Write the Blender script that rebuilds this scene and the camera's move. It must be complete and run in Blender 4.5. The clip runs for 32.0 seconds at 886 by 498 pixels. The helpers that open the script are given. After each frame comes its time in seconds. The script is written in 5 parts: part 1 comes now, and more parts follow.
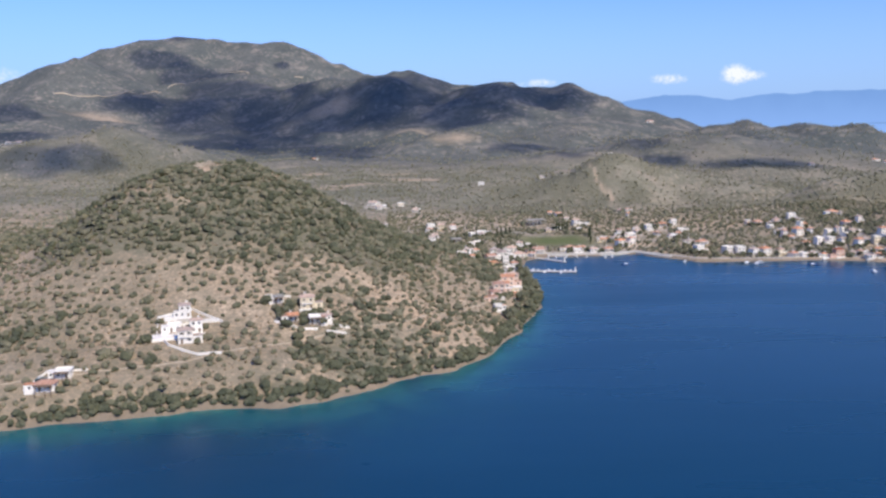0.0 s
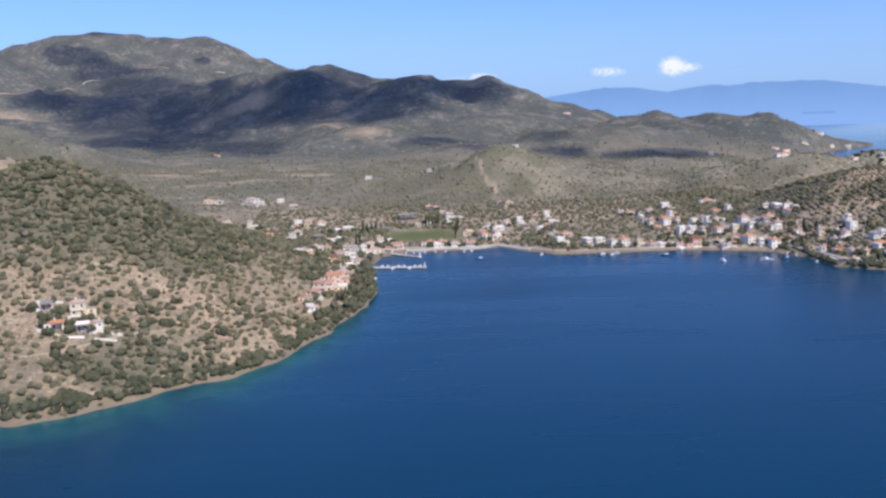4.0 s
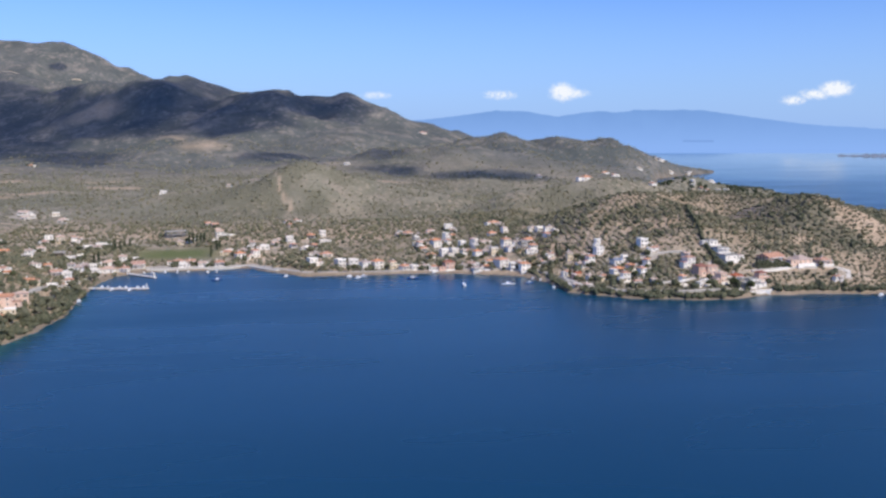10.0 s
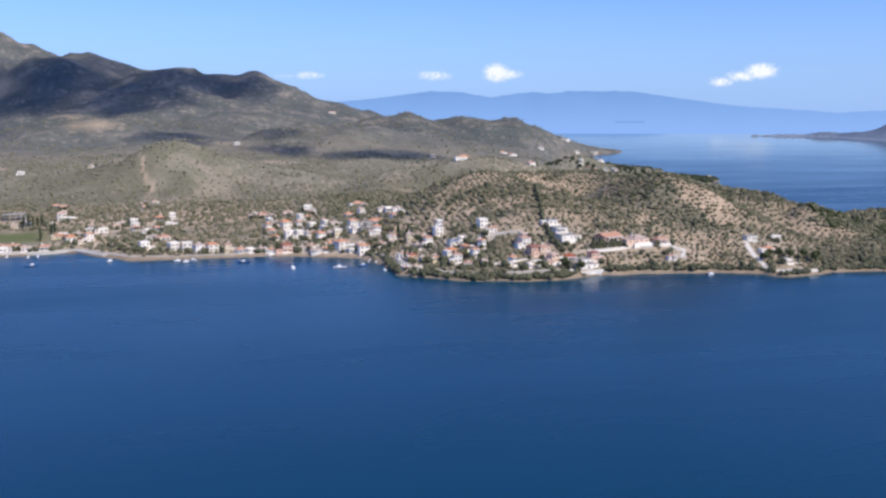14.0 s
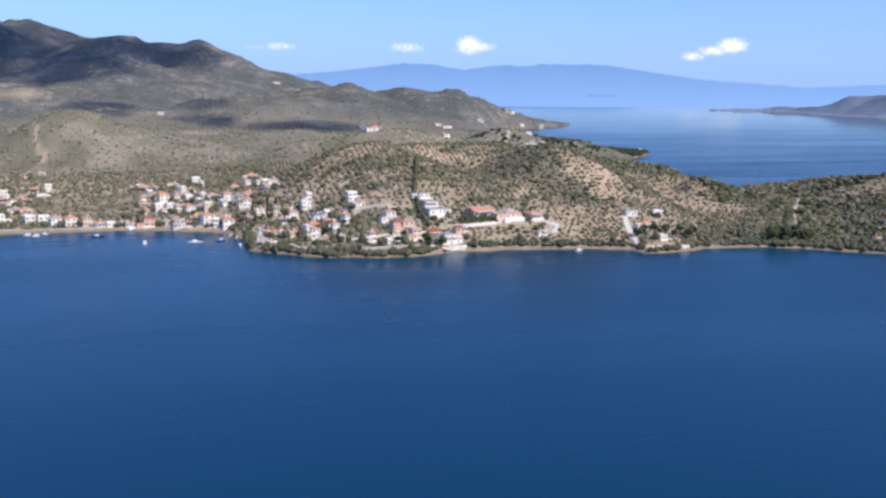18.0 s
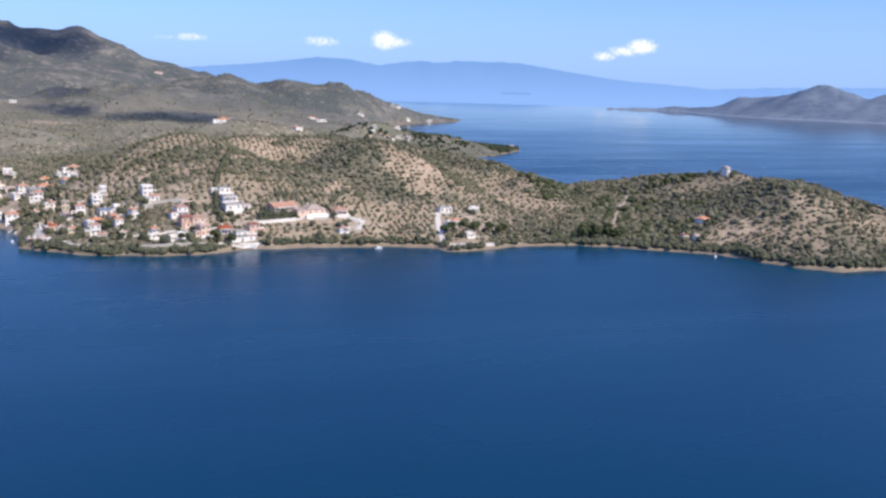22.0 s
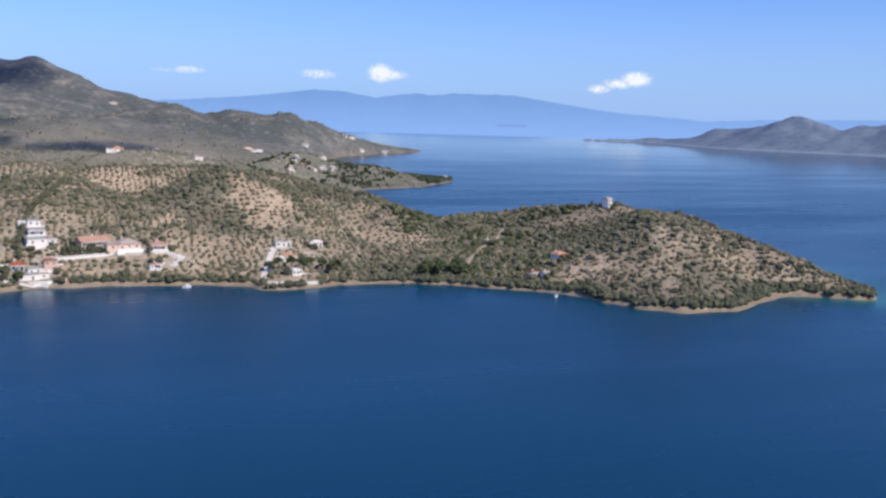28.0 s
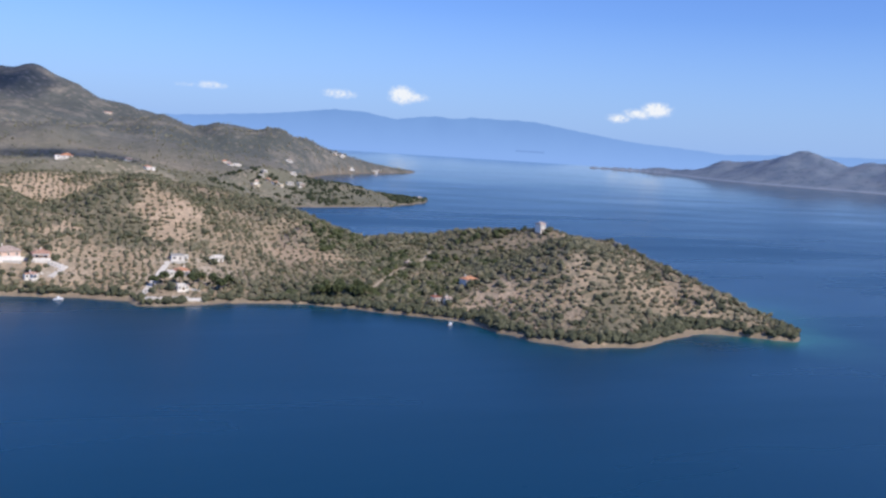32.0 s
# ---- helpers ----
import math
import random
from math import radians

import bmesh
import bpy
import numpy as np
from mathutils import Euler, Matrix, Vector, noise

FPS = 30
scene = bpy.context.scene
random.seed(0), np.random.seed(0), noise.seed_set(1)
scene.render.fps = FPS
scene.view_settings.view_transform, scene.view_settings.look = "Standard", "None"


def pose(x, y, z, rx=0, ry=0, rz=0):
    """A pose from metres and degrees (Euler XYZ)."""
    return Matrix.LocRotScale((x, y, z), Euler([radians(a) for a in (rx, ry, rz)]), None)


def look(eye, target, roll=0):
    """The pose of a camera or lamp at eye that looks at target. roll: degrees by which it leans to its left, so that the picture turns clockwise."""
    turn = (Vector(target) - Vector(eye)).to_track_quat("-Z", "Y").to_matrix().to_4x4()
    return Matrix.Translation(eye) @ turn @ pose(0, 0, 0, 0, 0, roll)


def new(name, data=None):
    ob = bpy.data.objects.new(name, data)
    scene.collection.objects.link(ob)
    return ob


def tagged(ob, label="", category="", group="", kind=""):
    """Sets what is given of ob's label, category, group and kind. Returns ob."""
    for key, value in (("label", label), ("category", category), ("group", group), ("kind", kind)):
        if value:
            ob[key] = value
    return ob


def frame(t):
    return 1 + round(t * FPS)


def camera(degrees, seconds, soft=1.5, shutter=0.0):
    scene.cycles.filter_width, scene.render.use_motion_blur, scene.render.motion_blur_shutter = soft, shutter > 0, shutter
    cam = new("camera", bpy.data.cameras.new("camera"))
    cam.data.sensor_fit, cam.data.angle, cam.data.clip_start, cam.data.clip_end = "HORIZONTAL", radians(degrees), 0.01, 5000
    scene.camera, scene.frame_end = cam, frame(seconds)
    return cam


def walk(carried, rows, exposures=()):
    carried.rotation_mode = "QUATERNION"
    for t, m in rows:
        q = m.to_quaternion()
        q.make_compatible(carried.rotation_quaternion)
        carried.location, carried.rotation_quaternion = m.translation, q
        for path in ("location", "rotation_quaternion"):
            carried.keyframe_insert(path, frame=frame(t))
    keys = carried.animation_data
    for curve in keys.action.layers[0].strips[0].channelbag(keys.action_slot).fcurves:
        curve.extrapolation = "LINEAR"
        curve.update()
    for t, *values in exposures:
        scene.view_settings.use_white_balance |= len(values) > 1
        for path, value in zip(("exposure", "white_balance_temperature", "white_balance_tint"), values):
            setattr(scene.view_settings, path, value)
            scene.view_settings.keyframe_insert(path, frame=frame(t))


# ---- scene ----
cam = camera(52.3, 32.0, soft=2.6)
METRES, EYE, TILT, LEAN, TURN = 600.0, 113.12, -7.908, 1.077, 0.0
ROWS = [
    (0.0, 0.0, 0.0, 0.0, 0.0, 0.0, -0.0),
    (0.5, 0.0144, 0.0044, 0.0005, -0.72, 0.34, 0.06),
    (1.0, 0.0299, 0.009, 0.0009, -1.39, 0.6, 0.23),
    (1.5, 0.0456, 0.0139, 0.001, -1.75, 0.72, 0.52),
    (2.0, 0.0624, 0.019, 0.0009, -1.92, 0.67, 0.93),
    (2.5, 0.0757, 0.0238, 0.001, -2.03, 0.43, 1.23),
    (3.0, 0.0919, 0.0281, 0.0005, -2.35, -0.01, 1.46),
    (3.5, 0.107, 0.0321, 0.0005, -2.88, -0.4, 1.37),
    (5.5, 0.171, 0.047, 0.0002, -5.06, 0.51, 0.43),
    (6.0, 0.1867, 0.0512, 0.0004, -5.31, 1.18, 0.19),
    (6.5, 0.2022, 0.0553, 0.0006, -5.75, 1.61, 0.03),
    (7.0, 0.2193, 0.0574, 0.0008, -6.51, 1.76, 0.05),
    (7.5, 0.2347, 0.0592, 0.0008, -7.48, 1.63, 0.13),
    (8.0, 0.2505, 0.061, 0.0008, -8.44, 1.46, 0.21),
    (8.5, 0.2651, 0.0634, 0.0012, -9.14, 1.32, 0.16),
    (9.0, 0.2811, 0.0661, 0.0013, -9.67, 1.23, 0.08),
    (9.5, 0.2966, 0.0682, 0.0014, -10.01, 1.06, 0.13),
    (10.0, 0.3127, 0.0709, 0.0015, -10.35, 0.72, 0.36),
    (10.5, 0.3281, 0.0725, 0.0016, -10.7, 0.37, 0.54),
    (11.0, 0.3439, 0.0735, 0.0016, -11.23, 0.07, 0.64),
    (11.5, 0.3589, 0.0757, 0.0018, -11.78, -0.13, 0.74),
    (12.0, 0.375, 0.0782, 0.0018, -12.57, -0.17, 0.77),
    (12.5, 0.3903, 0.0784, 0.0018, -13.43, -0.18, 0.87),
    (13.0, 0.4057, 0.0782, 0.0018, -14.25, -0.2, 0.95),
    (13.5, 0.4209, 0.0798, 0.0015, -14.55, -0.3, 0.89),
    (15.5, 0.4844, 0.0888, 0.0011, -13.85, -1.67, 0.6),
    (16.0, 0.4999, 0.0893, 0.0014, -14.5, -2.04, 0.61),
    (16.5, 0.5156, 0.0901, 0.0006, -15.03, -2.23, 0.59),
    (17.0, 0.5319, 0.0912, 0.0003, -15.47, -2.33, 0.52),
    (17.5, 0.547, 0.0923, 0.0003, -15.82, -2.36, 0.59),
    (18.0, 0.5623, 0.0932, 0.0006, -16.21, -2.25, 0.68),
    (18.5, 0.5777, 0.0938, 0.0004, -16.56, -1.99, 0.81),
    (19.0, 0.5939, 0.0947, 0.0004, -16.9, -1.85, 0.96),
    (19.5, 0.6094, 0.0955, 0.0001, -17.23, -1.86, 1.1),
    (20.0, 0.6253, 0.0965, 0.0001, -17.7, -2.11, 1.19),
    (20.5, 0.6412, 0.097, -0.0003, -18.29, -2.44, 1.16),
    (21.0, 0.6568, 0.097, -0.0004, -19.21, -2.75, 1.04),
    (21.5, 0.6724, 0.0964, -0.0002, -20.42, -2.85, 0.76),
    (22.0, 0.6884, 0.0957, 0.0, -21.59, -2.57, 0.34),
    (22.5, 0.7027, 0.0959, -0.0003, -22.26, -2.09, 0.04),
    (23.0, 0.7191, 0.0966, 0.0004, -22.83, -1.59, -0.25),
    (23.5, 0.7333, 0.0972, 0.0008, -23.1, -1.42, -0.27),
    (24.0, 0.7496, 0.0981, 0.0011, -23.28, -1.38, -0.16),
    (24.5, 0.7628, 0.0994, 0.0013, -23.24, -1.32, -0.03),
    (25.0, 0.7782, 0.1009, 0.0014, -22.95, -1.18, 0.04),
    (25.5, 0.7925, 0.1025, 0.0015, -22.47, -1.05, 0.07),
    (27.5, 0.8539, 0.1064, 0.0022, -21.8, -0.71, 0.29),
    (28.0, 0.8698, 0.1072, 0.0021, -21.85, -0.58, 0.36),
    (28.5, 0.8841, 0.1081, 0.0021, -21.92, -0.43, 0.33),
    (29.0, 0.8996, 0.1092, 0.0018, -21.96, -0.26, 0.21),
    (29.5, 0.9139, 0.1098, 0.0018, -21.83, -0.16, 0.02),
    (30.0, 0.9292, 0.1115, 0.0016, -21.51, -0.02, -0.35),
    (30.5, 0.9437, 0.113, 0.0016, -20.97, 0.15, -0.83),
    (31.0, 0.959, 0.1145, 0.0018, -20.59, 0.39, -1.26),
    (31.5, 0.9734, 0.1151, 0.0017, -20.6, 0.62, -1.55),
    (32.0, 0.9889, 0.1162, 0.0021, -20.93, 0.87, -1.79),
]
walk(cam, [(t, pose(0, 0, EYE, TILT, LEAN, TURN) @ pose(METRES * x, METRES * y, METRES * z, 90 + pitch, roll, yaw)) for t, x, y, z, yaw, pitch, roll in ROWS],
     [(0.0, 0.02, 6300, 10), (8.0, -0.06, 6300, 10), (13.0, 0.0, 6300, 10), (18.0, 0.12, 6300, 10), (22.0, 0.14, 6300, 10), (25.0, 0.05, 6300, 10), (28.0, -0.03, 6300, 10), (32.0, -0.1, 6300, 10)])

# ---- sky, sun and distance ----
SUN_AZ, SUN_EL = 148.0, 42.0
SUN_DIR = Vector((math.sin(radians(SUN_AZ)) * math.cos(radians(SUN_EL)), math.cos(radians(SUN_AZ)) * math.cos(radians(SUN_EL)), math.sin(radians(SUN_EL))))
scene.view_settings.exposure = 0.0


class Nodes:
    """A short way to write node trees: n(type, inputs..., settings...) returns the node's first output."""

    def __init__(self, tree):
        self.tree = tree

    def __call__(self, kind, *ins, out=0, **settings):
        node = self.tree.nodes.new(kind)
        for key, value in settings.items():
            setattr(node, key, value)
        for i, value in enumerate(ins):
            if value is None:
                continue
            if isinstance(value, bpy.types.NodeSocket):
                self.tree.links.new(value, node.inputs[i])
            else:
                node.inputs[i].default_value = value
        return node.outputs[out]

    def math(self, op, a, b=None, c=None):
        return self("ShaderNodeMath", a, b, c, operation=op)

    def mix(self, f, a, b):
        node = self.tree.nodes.new("ShaderNodeMix")
        node.data_type = "RGBA"
        for i, value in ((0, f), (6, a), (7, b)):
            if isinstance(value, bpy.types.NodeSocket):
                self.tree.links.new(value, node.inputs[i])
            else:
                node.inputs[i].default_value = value if i == 0 else (*value, 1)
        return node.outputs[2]

    def ramp(self, f, stops, mode="LINEAR"):
        node = self.tree.nodes.new("ShaderNodeValToRGB")
        node.color_ramp.interpolation = mode
        el = node.color_ramp.elements
        while len(el) < len(stops):
            el.new(0.5)
        for e, (p, v) in zip(el, stops):
            e.position = p
            e.color = (v, v, v, 1) if isinstance(v, (int, float)) else (*v, 1)
        self.tree.links.new(f, node.inputs[0])
        return node.outputs[0]

    def noise(self, vec, scale, detail=3.0, rough=0.55, out=0):
        return self("ShaderNodeTexNoise", vec, None, scale, detail, rough, out=out)


def make_world():
    world = bpy.data.worlds.new("world")
    scene.world = world
    world.use_nodes = True
    tree = world.node_tree
    tree.nodes.clear()
    n = Nodes(tree)
    sky = n("ShaderNodeTexSky", sky_type="NISHITA", sun_disc=False, sun_elevation=radians(SUN_EL), sun_rotation=radians(SUN_AZ), altitude=100.0, air_density=1.0, dust_density=0.6, ozone_density=2.5)
    where = n("ShaderNodeTexCoord")
    parts = tree.nodes.new("ShaderNodeSeparateXYZ")
    tree.links.new(where, parts.inputs[0])
    x, y, z = parts.outputs
    az = n.math("DEGREES", n.math("ARCTAN2", x, y))
    el = n.math("DEGREES", n.math("ARCSINE", z))
    tint = tree.nodes.new("ShaderNodeVectorMath")
    tint.operation = "MULTIPLY"
    tree.links.new(sky, tint.inputs[0])
    tint.inputs[1].default_value = (0.076, 0.101, 0.168)
    colour = tint.outputs[0]

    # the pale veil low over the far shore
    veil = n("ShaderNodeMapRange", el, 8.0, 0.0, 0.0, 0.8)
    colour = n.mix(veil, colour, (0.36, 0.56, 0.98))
    # small fair-weather clouds, very far off: azimuth, elevation, half width, half height, strength
    wob = n.noise(where, 260.0, 6.0, 0.65)
    puff = None
    for ca, ce, wa, we, s in ((13.9, 2.42, 1.25, 0.34, 0.55), (13.2, 2.5, 0.5, 0.28, 0.4), (17.75, 2.6, 0.8, 0.55, 1.1), (18.4, 2.5, 1.1, 0.33, 0.7), (33.55, 2.6, 0.9, 0.45, 1.05),
                              (32.5, 2.3, 1.1, 0.33, 0.75), (31.3, 1.98, 0.8, 0.32, 0.7), (6.1, 2.4, 1.1, 0.26, 0.55), (4.6, 2.33, 1.2, 0.2, 0.28), (-26.2, 3.1, 2.2, 0.7, 0.4)):
        da = n.math("DIVIDE", n.math("SUBTRACT", az, ca), wa)
        de = n.math("DIVIDE", n.math("SUBTRACT", el, ce), we)
        r = n.math("ADD", n.math("MULTIPLY", da, da), n.math("MULTIPLY", de, de))
        m = n.math("MULTIPLY", n.math("EXPONENT", n.math("MULTIPLY", r, -1.3)), s)
        puff = m if puff is None else n.math("MAXIMUM", puff, m)
    cover = n("ShaderNodeMapRange", n.math("MULTIPLY", puff, n.math("MULTIPLY_ADD", wob, 2.6, -0.35)), 0.15, 0.72, 0.0, 1.0)
    colour = n.mix(cover, colour, (0.95, 0.97, 1.0))
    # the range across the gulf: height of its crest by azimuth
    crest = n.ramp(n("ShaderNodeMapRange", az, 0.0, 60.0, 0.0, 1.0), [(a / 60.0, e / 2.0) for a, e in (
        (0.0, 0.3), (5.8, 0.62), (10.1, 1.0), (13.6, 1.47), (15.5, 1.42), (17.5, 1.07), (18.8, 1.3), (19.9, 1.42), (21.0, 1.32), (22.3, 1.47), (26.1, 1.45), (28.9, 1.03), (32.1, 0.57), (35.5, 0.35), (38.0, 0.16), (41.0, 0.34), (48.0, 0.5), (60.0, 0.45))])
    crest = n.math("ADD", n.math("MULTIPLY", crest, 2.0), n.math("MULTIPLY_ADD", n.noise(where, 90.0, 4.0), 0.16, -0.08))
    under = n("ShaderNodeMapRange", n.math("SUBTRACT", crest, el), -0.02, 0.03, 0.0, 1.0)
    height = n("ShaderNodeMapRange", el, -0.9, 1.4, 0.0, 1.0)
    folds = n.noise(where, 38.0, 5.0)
    # haze painted into the range's blues, palest at its foot
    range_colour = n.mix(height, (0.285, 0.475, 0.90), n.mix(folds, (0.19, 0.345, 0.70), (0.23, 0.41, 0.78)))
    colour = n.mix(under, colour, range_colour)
    # a low islet before it
    islet = n.math("MULTIPLY", n.math("LESS_THAN", n.math("ABSOLUTE", n.math("SUBTRACT", az, 26.0)), 0.9), n.math("LESS_THAN", n.math("ABSOLUTE", n.math("ADD", el, 0.42)), 0.05))
    colour = n.mix(n.math("MULTIPLY", islet, 0.35), colour, (0.12, 0.22, 0.5))
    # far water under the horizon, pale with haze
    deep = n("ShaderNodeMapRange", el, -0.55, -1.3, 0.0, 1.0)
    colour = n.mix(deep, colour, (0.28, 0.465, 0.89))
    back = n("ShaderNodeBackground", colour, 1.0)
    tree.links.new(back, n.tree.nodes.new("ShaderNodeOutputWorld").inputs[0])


make_world()
sun = new("sun", bpy.data.lights.new("sun", "SUN"))
sun.data.energy, sun.data.angle, sun.data.color = 4.1, radians(0.6), (1.0, 0.885, 0.715)
sun.matrix_world = look(SUN_DIR * 3000, (0, 0, 0))

# ---- materials ----


def material(name):
    m = bpy.data.materials.new(name)
    m.use_nodes = True
    m.node_tree.nodes.clear()
    n = Nodes(m.node_tree)
    shader = m.node_tree.nodes.new("ShaderNodeBsdfPrincipled")
    m.node_tree.links.new(shader.outputs[0], m.node_tree.nodes.new("ShaderNodeOutputMaterial").inputs[0])
    shader.inputs["Specular IOR Level"].default_value = 0.2
    return m, n, shader


def put(n, shader, **values):
    names = {"colour": "Base Color", "rough": "Roughness", "normal": "Normal", "metal": "Metallic", "spec": "Specular IOR Level", "ior": "IOR"}
    for key, value in values.items():
        socket = shader.inputs[names[key]]
        if isinstance(value, bpy.types.NodeSocket):
            n.tree.links.new(value, socket)
        else:
            socket.default_value = (*value, 1) if key == "colour" else value


def bump(n, height, strength, distance):
    node = n.tree.nodes.new("ShaderNodeBump")
    node.inputs["Strength"].default_value, node.inputs["Distance"].default_value = strength, distance
    n.tree.links.new(height, node.inputs["Height"])
    return node.outputs[0]


def make_ground():
    """Dry Mediterranean hillside: bleached earth, straw grass, low scrub, with groves far off as fine speckle."""
    m, n, s = material("hillside")
    where = n("ShaderNodeNewGeometry")
    big = n.noise(where, 0.008, 4.0)
    mid = n.noise(where, 0.05, 5.0, 0.65)
    fine = n.noise(where, 0.35, 4.0, 0.7)
    earth = n.mix(n.ramp(mid, [(0.35, 0.0), (0.65, 1.0)]), (0.50, 0.362, 0.242), (0.64, 0.490, 0.345))
    earth = n.mix(n.ramp(n.noise(where, 0.11, 4.0, 0.6), [(0.45, 0.0), (0.65, 0.7)]), earth, (0.33, 0.275, 0.19))
    earth = n.mix(n.ramp(fine, [(0.55, 0.0), (0.75, 0.6)]), earth, (0.52, 0.42, 0.30))
    tuft = n.mix(n.noise(where, 0.06, 3.0), (0.175, 0.155, 0.105), (0.262, 0.225, 0.158))
    wild = n("ShaderNodeAttribute", attribute_name="wild", attribute_type="GEOMETRY", out=2)
    dots = n.noise(where, 0.55, 5.0, 0.75)
    f = n.math("ADD", n.math("ADD", dots, n.math("MULTIPLY_ADD", big, 0.35, -0.17)), n.math("MULTIPLY", wild, 0.16))
    cover = n("ShaderNodeMapRange", f, 0.40, 0.60, 0.0, 1.0)
    colour = n.mix(n.math("MULTIPLY", cover, 0.82), earth, tuft)
    # groves and scrub on the far slopes: crowns a few metres wide
    grass = n.mix(n.ramp(n.noise(where, 0.012, 5.0, 0.6), [(0.35, 0.0), (0.65, 1.0)]), (0.165, 0.170, 0.122), (0.265, 0.250, 0.190))
    grass = n.mix(n.ramp(n.noise(where, 0.028, 4.0, 0.65), [(0.54, 0.0), (0.66, 0.6)]), grass, (0.33, 0.275, 0.22))
    grass = n.mix(n.ramp(n.noise(where, 0.0075, 4.0, 0.6), [(0.50, 0.0), (0.62, 0.75)]), grass, (0.125, 0.135, 0.10))
    far = n("ShaderNodeAttribute", attribute_name="far", attribute_type="GEOMETRY", out=2)
    colour = n.mix(n.math("MULTIPLY", far, 0.85), colour, grass)
    # undergrowth where scrub closes up
    thick = n("ShaderNodeAttribute", attribute_name="brush", attribute_type="GEOMETRY", out=2)
    under = n.mix(n.noise(where, 0.15, 4.0, 0.7), (0.110, 0.112, 0.075), (0.225, 0.205, 0.145))
    edge = n("ShaderNodeMapRange", n.math("ADD", thick, n.math("MULTIPLY_ADD", n.noise(where, 0.22, 4.0, 0.7), 1.2, -0.6)), 0.30, 0.75, 0.0, 0.85)
    colour = n.mix(edge, colour, under)
    # hoed soil between the trees of the groves
    cell = n("ShaderNodeTexVoronoi", where, None, 0.15, feature="F1")
    open_soil = n("ShaderNodeMapRange", n.math("ADD", cell, n.math("MULTIPLY", n.noise(where, 0.5, 3.0), 0.4)), 0.62, 0.40, 0.0, 1.0)
    plots = n.math("MULTIPLY", n("ShaderNodeAttribute", attribute_name="plot", attribute_type="GEOMETRY", out=2), 0.8)
    colour = n.mix(n.math("MULTIPLY", open_soil, plots), colour, n.mix(n.noise(where, 0.04, 3.0), (0.38, 0.30, 0.225), (0.52, 0.43, 0.335)))
    # ploughed and hoed ground
    bare = n("ShaderNodeAttribute", attribute_name="bare", attribute_type="GEOMETRY", out=2)
    colour = n.mix(n.math("MULTIPLY", bare, n("ShaderNodeMapRange", fine, 0.3, 0.6, 0.1, 0.42)), colour, n.mix(mid, (0.41, 0.30, 0.215), (0.54, 0.42, 0.32)))
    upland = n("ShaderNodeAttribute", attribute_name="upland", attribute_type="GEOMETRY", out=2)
    # mountain heath, its base colour cooled to blue-grey to stand for distance haze
    hazed_heath = n.mix(n.ramp(n.noise(where, 0.006, 5.0, 0.62), [(0.36, 0.0), (0.64, 1.0)]), (0.092, 0.108, 0.107), (0.157, 0.161, 0.152))
    hazed_heath = n.mix(n.ramp(n.noise(where, 0.045, 5.0, 0.7), [(0.42, 0.0), (0.66, 0.9)]), hazed_heath, (0.078, 0.092, 0.090))
    hazed_heath = n.mix(n.ramp(n.noise(where, 0.013, 4.0, 0.6), [(0.55, 0.0), (0.67, 0.8)]), hazed_heath, (0.26, 0.235, 0.20))
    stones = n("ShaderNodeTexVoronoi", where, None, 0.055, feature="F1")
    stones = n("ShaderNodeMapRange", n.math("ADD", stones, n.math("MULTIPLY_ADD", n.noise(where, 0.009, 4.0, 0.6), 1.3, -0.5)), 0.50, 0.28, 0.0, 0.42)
    hazed_heath = n.mix(stones, hazed_heath, (0.40, 0.34, 0.28))
    colour = n.mix(upland, colour, hazed_heath)
    green = n("ShaderNodeAttribute", attribute_name="meadow", attribute_type="GEOMETRY", out=2)
    colour = n.mix(n.math("MULTIPLY", green, 0.9), colour, n.mix(fine, (0.10, 0.13, 0.045), (0.17, 0.19, 0.075)))
    # trodden and paved yards round the houses
    yard = n("ShaderNodeAttribute", attribute_name="yard", attribute_type="GEOMETRY", out=2)
    colour = n.mix(n.math("MULTIPLY", yard, n("ShaderNodeMapRange", n.noise(where, 0.16, 4.0, 0.6), 0.40, 0.58, 0.1, 0.85)), colour, n.mix(fine, (0.46, 0.385, 0.31), (0.64, 0.57, 0.48)))
    # bare shingle at the water's edge
    shore = n("ShaderNodeAttribute", attribute_name="shore", attribute_type="GEOMETRY", out=2)
    colour = n.mix(n.math("MULTIPLY", shore, 0.85), colour, n.mix(fine, (0.16, 0.125, 0.09), (0.31, 0.25, 0.185)))
    put(n, s, colour=colour, rough=0.95, normal=bump(n, n.math("ADD", fine, mid), 0.5, 1.2), spec=0.08)
    return m


